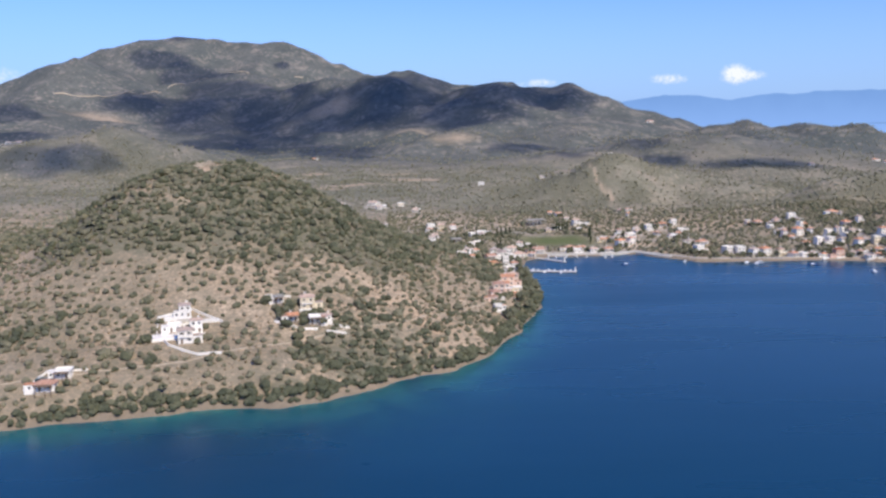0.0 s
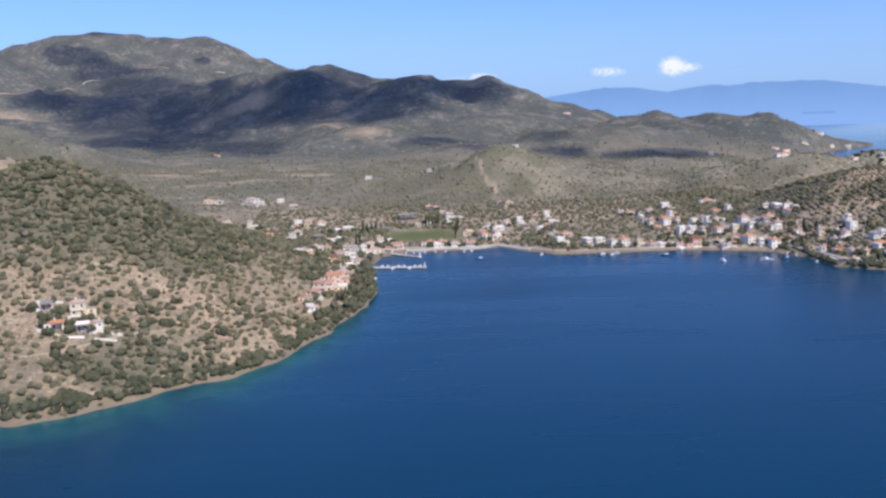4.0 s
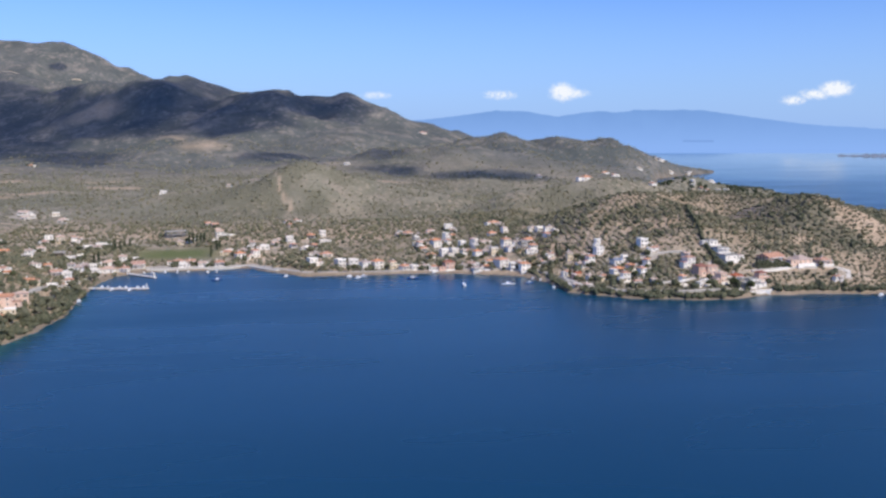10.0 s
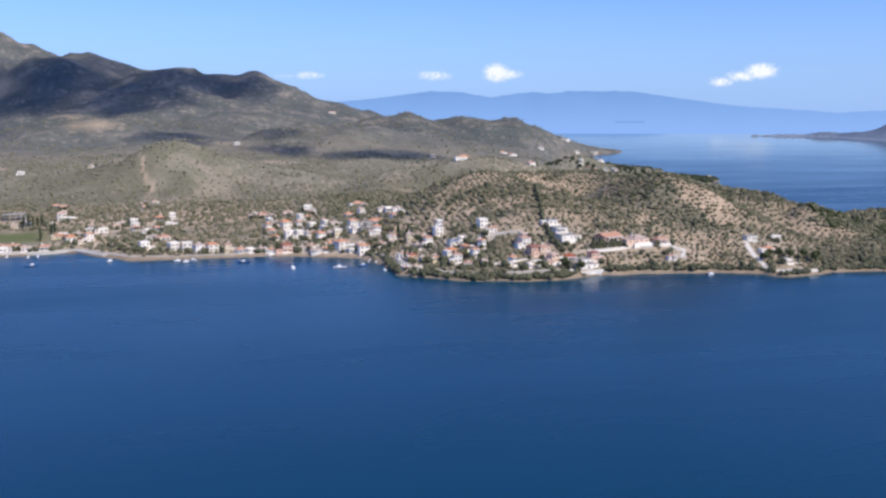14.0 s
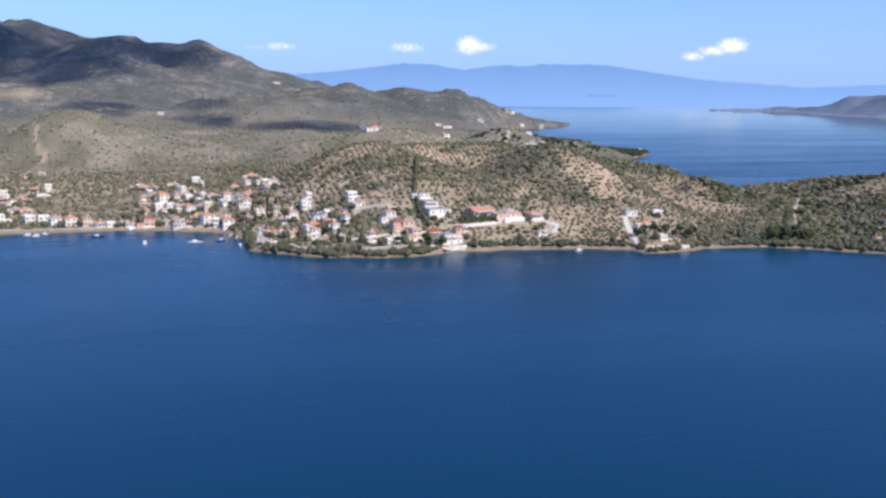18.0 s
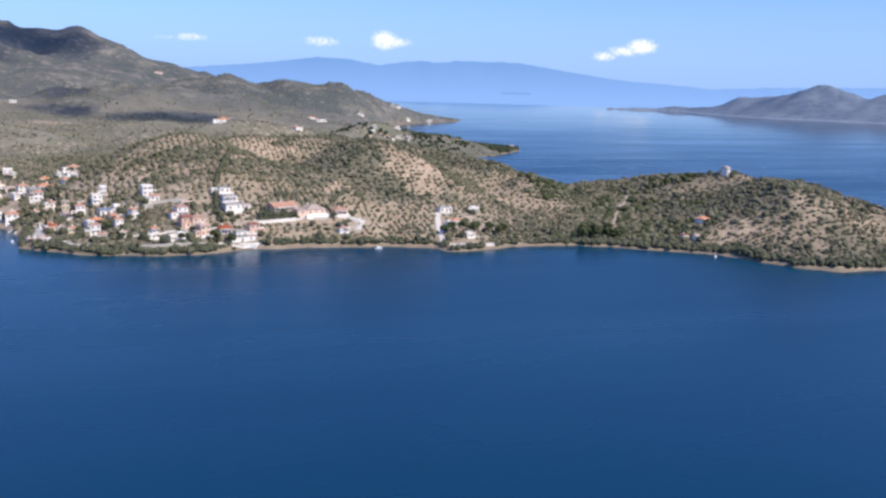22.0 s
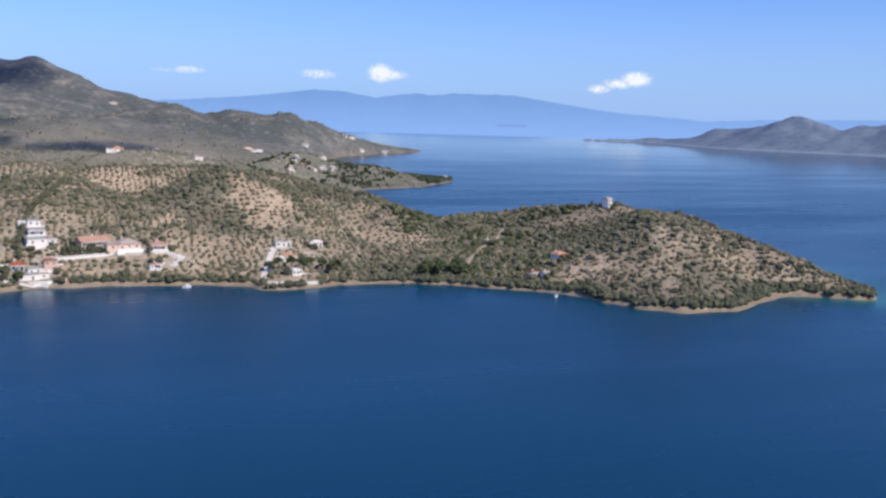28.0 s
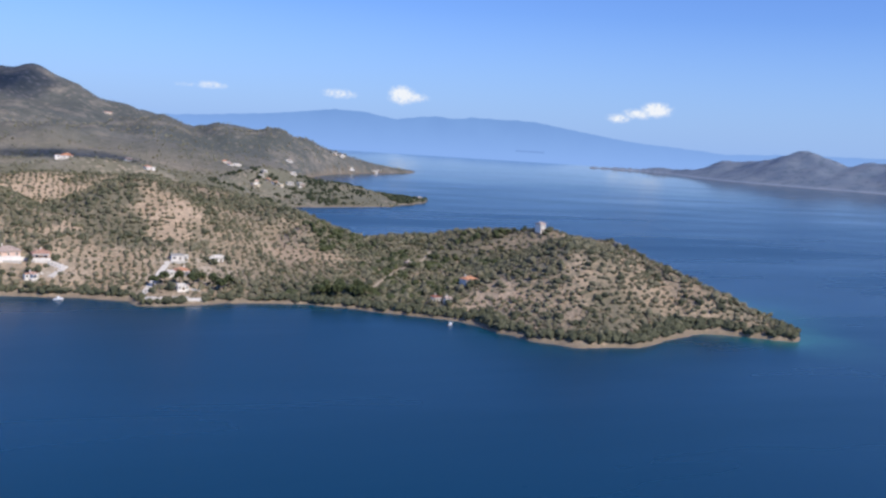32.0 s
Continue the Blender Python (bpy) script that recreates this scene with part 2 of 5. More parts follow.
def make_water():
    m, n, s = material("sea_water")
    where = n("ShaderNodeNewGeometry")
    depth = n("ShaderNodeAttribute", attribute_name="shallow", attribute_type="GEOMETRY", out=2)
    patch = n.noise(where, 0.045, 4.0, 0.6)
    shallow = n.math("MULTIPLY", depth, n("ShaderNodeMapRange", patch, 0.3, 0.6, 0.25, 1.0))
    broad = n.noise(where, 0.004, 3.0)
    deep = n.mix(broad, (0.001, 0.033, 0.075), (0.001, 0.046, 0.102))
    colour = n.mix(n.ramp(shallow, [(0.0, 0.0), (0.45, 0.5), (1.0, 1.0)]), deep, (0.03, 0.155, 0.155))
    # ruffled near the bay, slick and mirror-like out on the gulf
    out_there = n("ShaderNodeVectorMath", where, (300.0, 200.0, 0.0), operation="DISTANCE", out=1)
    drift = n("ShaderNodeMapping", where, (0.0, 0.0, 0.0), (0.0, 0.0, 0.5), (0.0007, 0.0028, 1.0))
    reach = n.math("ADD", out_there, n.math("MULTIPLY_ADD", n.noise(drift, 1.0, 4.0, 0.55), 900.0, -450.0))
    gloss = n("ShaderNodeMapRange", n.noise(n("ShaderNodeMapping", where, (0.0, 0.0, 0.0), (0.0, 0.0, -0.25), (0.0022, 0.009, 1.0)), 1.0, 4.0, 0.6), 0.36, 0.66, 1.12, 0.78)
    rough = n.math("MULTIPLY", gloss, n.ramp(n.math("DIVIDE", reach, 5000.0), [(0.2, 0.29), (0.48, 0.15), (0.7, 0.08), (0.95, 0.03)]))
    put(n, s, colour=colour, rough=rough, ior=1.333, spec=0.5)
    return m


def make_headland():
    """Bare rocky hills with thin scrub, the haze of distance put into their blue-grey colours."""
    m, n, s = material("hazed_hills")
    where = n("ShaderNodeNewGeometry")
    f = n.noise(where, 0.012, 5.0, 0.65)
    hazed_rock = n.mix(n.ramp(f, [(0.35, 0.0), (0.65, 1.0)]), (0.155, 0.20, 0.265), (0.215, 0.25, 0.30))
    hazed_rock = n.mix(n.ramp(n.noise(where, 0.03, 4.0, 0.65), [(0.5, 0.0), (0.62, 0.7)]), hazed_rock, (0.115, 0.16, 0.21))
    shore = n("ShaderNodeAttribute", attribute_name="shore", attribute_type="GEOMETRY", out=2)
    # the thin shore, its pale tone hazed blue as well
    put(n, s, colour=n.mix(n.math("MULTIPLY", shore, 0.7), hazed_rock, (0.34, 0.38, 0.45)), rough=0.95, spec=0.05)
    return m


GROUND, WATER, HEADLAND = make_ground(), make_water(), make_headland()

# ---- the lie of the land ----
COAST_BAY = [(-5200, 330), (-400, 335), (-171, 332), (-132, 343), (-103, 352), (-67, 354), (-45, 365), (-23, 388), (2, 405), (22, 432), (40, 480), (58, 548), (64, 592), (61, 640), (61, 690), (66, 735), (90, 752), (128, 753), (162, 760),
             (181, 735), (204, 711), (251, 707), (301, 710), (335, 699), (363, 683), (374, 650), (376, 610), (407, 582), (441, 570), (468, 568), (500, 577), (546, 575), (580, 570), (606, 556), (613, 545), (646, 546), (655, 552)]
COAST_CAPE = [(695, 546), (723, 532), (748, 513), (769, 497), (778, 470), (790, 449), (806, 434), (837, 432), (860, 446), (892, 459), (911, 451), (935, 436), (948, 447), (975, 520), (980, 600), (955, 680), (900, 740), (840, 762), (806, 800),
              (798, 880), (785, 1000), (795, 1100), (807, 1166), (849, 1176), (952, 1220), (1032, 1306), (1058, 1364), (982, 1385), (900, 1420), (890, 1600), (950, 1800), (1066, 2055), (1200, 2200), (1352, 2331), (1400, 2420), (1300, 2700), (1200, 3500), (1000, 5300), (-5200, 5300)]
# ridges: reach to either side, sharpness, crest points
RIDGES = [
    (214, 1.25, [(-185, 640, 25.4), (-147, 563, 88.5), (-128, 490, 28.5), (-122, 410, 21.7)]),
    (141, 1.3, [(-185, 640, 73), (-240, 560, 36.1), (-300, 500, 37.4), (-420, 450, 30)]),
    (159, 1.3, [(-193, 653, 25.7), (-90, 660, 46.5), (-10, 650, 9)]),
    (269, 1.5, [(-193, 653, 26), (-330, 760, 4.1), (-520, 800, 18)]),
    (144, 1.4, [(480, 850, 36.6), (540, 880, 46), (621, 862, 47.6), (672, 797, 41), (701, 741, 34), (735, 680, 12)]),
    (149, 1.4, [(480, 760, 53.4), (505, 690, 39.2), (560, 685, 33.2), (610, 720, 54.1)]),
    (66, 1.35, [(735, 680, 30.2), (770, 690, 18.5), (823, 705, 22.4), (860, 675, 30.9), (889, 642, 33.5)]),
    (63, 1.35, [(889, 642, 16.9), (903, 590, 32.6), (905, 545, 26.8), (915, 490, 22.3), (925, 455, 8.1)]),
    (100, 1.4, [(885, 600, 34.5), (855, 530, 35), (830, 480, 12)]),
    (150, 1.2, [(60, 1190, 32), (110, 1190, 38), (165, 1186, 49), (220, 1180, 69), (262, 1176, 52), (310, 1160, 40), (380, 1130, 29)]),
    (134, 1.5, [(400, 1000, 17.8), (489, 1110, 37.7), (561, 1095, 49.3), (640, 1120, 43), (730, 1280, 20.7), (810, 1345, 43.3), (906, 1346, 21.1), (982, 1352, 6.9)]),
    (283, 1.3, [(-900, 1500, 70), (-745, 1530, 89.8), (-587, 1595, 114.3), (-508, 1622, 90.3), (-380, 1660, 42.9)]),
    (1028, 1.25, [(-3600, 3500, 240), (-2700, 3850, 260), (-1999, 4142, 313.8), (-1778, 4242, 245.5), (-1544, 4332, 491.2), (-1299, 4412, 529.8), (-1046, 4479, 360.4), (-800, 4530, 493.7), (-625, 4530, 408.1), (-375, 4490, 350.5)]),
    (763, 1.2, [(-375, 4300, 152.6), (-260, 3500, 232.4), (-90, 3380, 309.5), (90, 3060, 186.4), (226, 2900, 248.9), (399, 2940, 187.8), (500, 2900, 108.2), (645, 2770, 48.7), (690, 2570, 32.5)]),
    (498, 1.25, [(640, 2280, 77.4), (704, 2125, 102.5), (795, 2090, 65.1), (866, 2140, 104.4), (1000, 2220, 34.6), (1092, 2265, 18.7), (1195, 2330, 10.3), (1350, 2380, 2)]),
    (308, 1.3, [(-160, 2160, 62), (39, 2138, 86.6), (180, 2180, 60)]),
    (495, 1.4, [(300, 1800, 62), (480, 1750, 70), (620, 1850, 66)]),
    (1247, 1.3, [(-1046, 4479, 493.9), (-900, 3800, 246.3), (-760, 3300, 128)]),
    (879, 1.3, [(-1544, 4332, 264.4), (-1500, 3700, 398.3), (-1450, 3200, 196.9)]),
    (423, 1.3, [(-90, 3380, 228.3), (-180, 3050, 225), (-230, 2800, 100)]),
    (620, 1.15, [(-900, 3900, 330), (-480, 3500, 270), (-200, 3230, 270)]),
    (299, 1.3, [(399, 2940, 225.3), (380, 2650, 116.7), (340, 2400, 80)]),
]


def value_noise(x, y, seed):
    """Smooth noise from -1 to 1 on a unit lattice."""
    xi, yi = np.floor(x).astype(np.int64), np.floor(y).astype(np.int64)
    u, v = x - xi, y - yi
    u, v = u * u * (3 - 2 * u), v * v * (3 - 2 * v)

    def corner(i, j):
        h = (i * 374761393 + j * 668265263 + seed * 1442695041) & 0x7FFFFFFF
        h = ((h ^ (h >> 13)) * 1274126177) & 0x7FFFFFFF
        return ((h ^ (h >> 16)) & 0xFFFF) / 32767.5 - 1

    return (corner(xi, yi) * (1 - u) + corner(xi + 1, yi) * u) * (1 - v) + (corner(xi, yi + 1) * (1 - u) + corner(xi + 1, yi + 1) * u) * v


def inland(x, y):
    """Distance from the water's edge: positive on land, negative at sea."""
    ring = np.array(COAST_BAY + COAST_CAPE, float)
    best, inside = np.full(x.shape, 1e9), np.zeros(x.shape, bool)
    for (ax, ay), (bx, by) in zip(ring, np.roll(ring, -1, 0)):
        dx, dy = bx - ax, by - ay
        s = np.clip(((x - ax) * dx + (y - ay) * dy) / (dx * dx + dy * dy), 0, 1)
        best = np.minimum(best, (x - ax - s * dx) ** 2 + (y - ay - s * dy) ** 2)
        if ay != by:
            inside ^= ((ay > y) != (by > y)) & (x < dx * (y - ay) / dy + ax)
    return np.sqrt(best) * np.where(inside, 1, -1)


def land(x, y):
    """Height of the ground and distance inland."""
    x, y = np.asarray(x, float), np.asarray(y, float)
    wx, wy = x + 9 * value_noise(x / 60, y / 60, 5), y + 9 * value_noise(x / 60, y / 60, 6)
    shore = inland(x, y) + 2.2 * value_noise(x / 14, y / 14, 3) + 1.0 * value_noise(x / 5, y / 5, 4)
    d = np.maximum(shore, 0)
    total = (np.minimum(d * 0.05, 8) + np.clip(d - 160, 0, 900) * 0.036 + np.clip(d - 900, 0, 3000) * 0.012) ** 7
    for reach, sharp, nodes in RIDGES:
        top = np.zeros(x.shape)
        for (ax, ay, az), (bx, by, bz) in zip(nodes, nodes[1:]):
            dx, dy = bx - ax, by - ay
            s = np.clip(((wx - ax) * dx + (wy - ay) * dy) / (dx * dx + dy * dy), 0, 1)
            r = np.hypot(wx - ax - s * dx, wy - ay - s * dy) / reach
            top = np.maximum(top, (az + s * (bz - az)) * np.exp(-sharp * 1.9 * np.maximum(np.sqrt(r * r + 0.006) - 0.0774, 0) ** 1.45))
        total = total + top ** 7
    h = total ** (1 / 7)
    big = np.clip(h / 120, 0, 1.6)
    h = h - np.clip(h / 70, 0, 1) * (15 * np.abs(value_noise(x / 210, y / 170, 15)) + 6 * np.abs(value_noise(x / 80, y / 80, 16)) - 6) * np.clip((y - 950) / 250, 0, 1)
    h = h - big * (26 * np.abs(value_noise(x / 330, y / 330, 1)) + 16 * np.abs(value_noise(x / 150, y / 150, 2)) - 13) * np.clip((y - 1450) / 500, 0, 1)
    h = h + np.clip(h / 50, 0, 1.3) * np.clip((y - 1350) / 400, 0, 1) * (7 * value_noise(x / 95, y / 120, 71) + 4 * value_noise(x / 45, y / 60, 72))
    h = h + np.clip(h / 25, 0, 1) * (1.6 * value_noise(x / 45, y / 45, 7) + 0.6 * value_noise(x / 15, y / 15, 8))
    edge = 1 - np.exp(-d / 24)
    h = h * edge + np.minimum(d * 0.4, 1.3)
    return np.where(shore > 0, h, np.maximum(shore * 0.9, -14)), shore
# bare or ploughed patches: centre and half sizes
BARE_FIELDS = [(536, 839, 26, 4), (511, 711, 12, 4), (470, 684, 14, 4), (562, 830, 12, 4), (453, 698, 6, 4), (572, 653, 8, 4), (621, 683, 16, 4), (496, 725, 10, 4),
               (-146, 556, 9, 7), (-291, 1462, 55, 22), (-145, 1325, 45, 16), (-47, 1400, 45, 16), (20, 2105, 60, 30), (-180, 1287, 40, 16), (-1211, 3211, 120, 50), (556, 834, 30, 10), (581, 749, 30, 12), (637, 672, 20, 14), (478, 686, 16, 9),
               (630, 650, 16, 9), (459, 654, 14, 7), (718, 648, 26, 14), (190, 1122, 3, 26), (196, 1085, 3, 22), (265, 880, 14, 18), (-245, 566, 12, 6),
               (-75, 1520, 40, 18), (370, 1490, 40, 14), (-218, 1544, 30, 14), (-90, 2500, 90, 40), (-381, 3020, 120, 60)]
# dense scrub and woods: centre, half sizes, density
WOODS = [(-440, 940, 110, 70, 0.5), (586, 690, 22, 26, 0.9), (790, 655, 26, 26, 1.0), (724, 566, 34, 12, 1.0), (842, 660, 30, 12, 0.7), (774, 552, 16, 12, 0.8), (836, 622, 12, 30, 0.8), (484, 722, 26, 14, 0.7), (605, 660, 16, 22, 0.7), (749, 670, 22, 26, 0.9),
         (457, 672, 18, 10, 0.5), (555, 668, 16, 12, 0.5), (690, 745, 60, 26, 0.8), (150, 1105, 26, 44, 0.9), (225, 1085, 20, 34, 1.0), (225, 1130, 120, 60, 0.75), (412, 1042, 46, 16, 0.6), (324, 1166, 30, 14, 0.6), (133, 985, 40, 14, 0.6), (366, 1073, 40, 14, 0.7),
         (73, 875, 30, 16, 0.6), (-190, 405, 26, 12, 0.9), (-36, 389, 26, 9, 0.8), (-60, 540, 60, 60, 0.5), (920, 560, 14, 60, 0.5), (440, 640, 40, 60, 0.25), (640, 850, 90, 40, 0.5)]
# built-up ground: centre, half sizes
YARDS = [(20, 860, 80, 60), (45, 720, 26, 60), (38, 545, 16, 40), (140, 780, 60, 26), (200, 850, 50, 60), (300, 730, 80, 24), (350, 780, 64, 90), (415, 645, 44, 56), (495, 610, 46, 34), (552, 605, 34, 16), (640, 600, 30, 26), (-90, 1070, 60, 40)]


def blots(x, y, rows, power=2):
    """The strongest of several soft-edged ellipses at each place."""
    out = np.zeros(np.shape(x))
    wx, wy = x + 7 * value_noise(x / 22, y / 22, 51), y + 7 * value_noise(x / 22, y / 22, 52)
    for cx, cy, rx, ry, *k in rows:
        out = np.maximum(out, (k[0] if k else 1.0) * np.exp(-(((wx - cx) / rx) ** 2 + ((wy - cy) / ry) ** 2) ** (power / 2)))
    return out


def plots(x, y):
    """Tended groves with hoed soil on the plain and its slopes, 0 to 1."""
    return np.clip(2.4 * value_noise(x / 75, y / 60, 63) + 0.5, 0, 1) * np.clip((y - 880) / 120, 0, 1) * np.clip((1900 - y) / 300, 0, 1) * (1 - 0.75 * np.exp(-((x - 220) / 110) ** 2 - ((y - 1130) / 70) ** 2))


def brush(x, y, h):
    """How densely scrub and wood cover the ground, 0 to 1."""
    mottle = 0.34 * value_noise(x / 34, y / 34, 44) + 0.26 * value_noise(x / 13, y / 13, 43)
    west = (np.clip((h - 36) / 26, 0, 1) * 0.72 + np.clip((x + 100) / 60, 0, 1) * np.clip(h / 12, 0, 1) * 0.34 + 0.10) * (x < 90) * (y < 900)
    east = (0.40 + 0.25 * value_noise(x / 70, y / 70, 57)) * (x >= 90) * (y < 1000)
    plain = (0.45 + 0.5 * value_noise(x / 130, y / 80, 58)) * (y >= 900)
    return np.clip(west + np.maximum(east, plain * (y >= 1000)) + blots(x, y, WOODS) + mottle - 0.65 * blots(x, y, BARE_FIELDS, 4), 0, 1)


def lines(start, stop, step, before, after, grow):
    """Grid lines: even between start and stop, then wider and wider out to before and after."""
    out, low, high, s = list(np.arange(start, stop + step / 2, step)), [], [], step
    p = start
    while p > before:
        s *= grow
        p -= s
        low.append(p)
    p, s = out[-1], step
    while p < after:
        s *= grow
        p += s
        high.append(p)
    return np.array(low[::-1] + out + high)


def sheet(name, xs, ys, height, mat):
    """One ground sheet over the grid lines; height(x, y) gives z and a dict of point values."""
    gx, gy = np.meshgrid(xs, ys)
    z, values = height(gx, gy)
    nx, ny = len(xs), len(ys)
    co = np.stack([gx.ravel(), gy.ravel(), z.ravel()], 1)
    i = (np.arange(ny - 1)[:, None] * nx + np.arange(nx - 1)[None]).ravel()
    quads = np.stack([i, i + 1, i + nx + 1, i + nx], 1)
    mesh = raw_mesh(name, co, quads, mat, smooth=True)
    for key, value in values.items():
        mesh.attributes.new(key, "FLOAT", "POINT").data.foreach_set("value", np.ascontiguousarray(value.ravel(), np.float32))
    return new(name, mesh)


def raw_mesh(name, co, faces, mat, smooth=False):
    """A mesh straight from arrays of corners and faces (all with the same number of corners)."""
    mesh = bpy.data.meshes.new(name)
    k = faces.shape[1]
    mesh.vertices.add(len(co))
    mesh.vertices.foreach_set("co", np.ascontiguousarray(co, np.float32).ravel())
    mesh.loops.add(faces.size)
    mesh.loops.foreach_set("vertex_index", np.ascontiguousarray(faces, np.int32).ravel())
    mesh.polygons.add(len(faces))
    mesh.polygons.foreach_set("loop_start", np.arange(0, faces.size, k, dtype=np.int32))
    mesh.polygons.foreach_set("use_smooth", np.full(len(faces), smooth))
    mesh.materials.append(mat)
    mesh.update(calc_edges=True)
    return mesh


def ground_height(x, y):
    h, shore = land(x, y)
    bare = blots(x, y, BARE_FIELDS, 4)
    wild = 0.6 * value_noise(x / 90, y / 90, 11) + 0.4 * value_noise(x / 35, y / 35, 12) - 0.3 * bare
    upland = np.clip((y - 1450) / 400 + 0.25 * value_noise(x / 200, y / 200, 14), 0, 1) * 0.9
    far = np.clip((y - 900) / 200, 0, 1) * (1 - 0.7 * bare) * (1 - 0.6 * upland)
    strand = np.clip((np.where(x > 200, 3.6, 5.0) - shore) / 1.5, 0, 1)
    meadow = np.exp(-((x - 100) / 38) ** 4 - ((y - 822) / 25) ** 4)
    yard = np.clip(blots(x, y, YARDS, 3) * (0.55 + 0.9 * value_noise(x / 9, y / 9, 61)), 0, 1) * (1 - meadow)
    return h, {"wild": wild, "far": far, "shore": strand, "upland": upland * (1 - 0.7 * bare), "meadow": meadow, "brush": brush(x, y, h) * (shore > 5), "yard": yard, "bare": bare, "plot": plots(x, y)}


def sea_height(x, y):
    shore = inland(x, y)
    reef = 16 + 11 * value_noise(x / 50, y / 50, 21)
    clear = np.clip((66 - x) / 30, 0, 1) + np.clip((x - 880) / 40, 0, 1) * (y < 560) + 0.2
    return np.zeros(x.shape), {"shallow": np.clip(np.exp(shore / np.maximum(reef, 4)) * clear, 0, 1)}


tagged(sheet("ground", lines(-420, 1090, 4.0, -4600, 1500, 1.045), lines(318, 1330, 4.0, 250, 5200, 1.03), ground_height, GROUND),
       "dry hillsides of pale earth, scrub and olive groves running down to a bay", "ground", kind="structure")
tagged(sheet("water", lines(-260, 1100, 7.0, -9000, 9000, 1.12), lines(300, 1400, 7.0, -6000, 9000, 1.12), sea_height, WATER),
       "calm deep-blue sea, turquoise over the shallows along the shore", "sea", kind="structure")


def headland_height(x, y):
    h = np.full(x.shape, -6.0)
    crest = [(2860, 4030, 9, 40), (2990, 3985, 12, 45), (3080, 3930, 10, 50), (3150, 3870, 22, 80), (3200, 3800, 18, 90), (3260, 3620, 50, 230), (3330, 3420, 84, 330), (3300, 3080, 124, 330), (3370, 2900, 104, 330), (3500, 2620, 118, 330), (3750, 2200, 80, 330)]
    for (ax, ay, az, aw), (bx, by, bz, bw) in zip(crest, crest[1:]):
        dx, dy = bx - ax, by - ay
        s = np.clip(((x - ax) * dx + (y - ay) * dy) / (dx * dx + dy * dy), 0, 1)
        r = np.hypot(x - ax - s * dx, y - ay - s * dy) / (aw + s * (bw - aw))
        h = np.maximum(h, (az + s * (bz - az) + 8) * np.exp(-1.6 * r ** 1.4) - 8 - 14 * r)
    h = h + np.clip(h / 60, 0, 1) * (16 * value_noise(x / 160, y / 160, 31) + 9 * value_noise(x / 60, y / 60, 32))
    return h, {"shore": np.clip(1 - (h - 1) / 3, 0, 1)}


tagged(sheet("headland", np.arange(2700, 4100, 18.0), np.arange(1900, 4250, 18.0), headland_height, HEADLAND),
       "low headland across the gulf, blue with painted haze, bare hills above a thin shore", "headland", kind="structure")

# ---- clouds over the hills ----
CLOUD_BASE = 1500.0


def make_matte(name, a, b, scale=0.4, rough=0.9, spec=0.1, relief=0.0, bands=None):
    """Plain worn surface: two tones mixed by noise; each object a little lighter or darker."""
    m, n, s = material(name)
    where = n("ShaderNodeNewGeometry")
    f = n.noise(where, scale, 5.0, 0.65)
    tone = n("ShaderNodeObjectInfo", out=5)
    colour = n.mix(n.ramp(f, [(0.3, 0.0), (0.7, 1.0)]), a, b)
    colour = n("ShaderNodeHueSaturation", 0.5, 1.0, n("ShaderNodeMapRange", tone, 0.0, 1.0, 0.88, 1.08), 1.0, colour)
    put(n, s, colour=colour, rough=rough, spec=spec)
    if relief:
        put(n, s, normal=bump(n, n.noise(where, scale * 6, 4.0), 0.5, relief))
    return m




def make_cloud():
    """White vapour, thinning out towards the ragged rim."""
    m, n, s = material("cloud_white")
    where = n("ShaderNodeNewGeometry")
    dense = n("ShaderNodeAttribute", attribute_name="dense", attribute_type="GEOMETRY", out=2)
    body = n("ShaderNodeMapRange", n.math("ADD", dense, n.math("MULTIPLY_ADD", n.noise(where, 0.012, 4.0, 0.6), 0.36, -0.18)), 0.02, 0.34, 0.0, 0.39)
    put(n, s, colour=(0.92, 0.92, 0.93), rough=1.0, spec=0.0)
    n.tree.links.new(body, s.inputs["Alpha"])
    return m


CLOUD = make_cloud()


def ico():
    """Corners and faces of a twenty-faced ball of radius 1."""
    g = (1 + 5 ** 0.5) / 2
    v = np.array([(s * a, t * b, 0) for s in (-1, 1) for t in (-1, 1) for a, b in ((1, g),)], float)
    v = np.concatenate([v, v[:, [2, 0, 1]], v[:, [1, 2, 0]]]) / math.hypot(1, g)
    f = []
    for i in range(12):
        for j in range(i + 1, 12):
            for k in range(j + 1, 12):
                if max(np.linalg.norm(v[i] - v[j]), np.linalg.norm(v[j] - v[k]), np.linalg.norm(v[i] - v[k])) < 1.2:
                    f.append((i, j, k) if np.dot(np.cross(v[j] - v[i], v[k] - v[i]), v[i]) > 0 else (i, k, j))
    return v, np.array(f)


BALL, BALL_FACES = ico()


def lumps(centres, radii, rng, rough=0.2):
    """Many uneven clumps as one set of corners and faces. radii: x, y and z of each."""
    n = len(centres)
    turn = rng.uniform(0, 6.28, n)
    c, s = np.cos(turn)[:, None], np.sin(turn)[:, None]
    v = BALL[None] * rng.uniform(1 - rough, 1 + rough, (n, 12, 1))
    v = np.stack([v[..., 0] * c - v[..., 1] * s, v[..., 0] * s + v[..., 1] * c, v[..., 2]], -1) * radii[:, None, :] + centres[:, None, :]
    return v.reshape(-1, 3), (BALL_FACES[None] + 12 * np.arange(n)[:, None, None]).reshape(-1, 3)


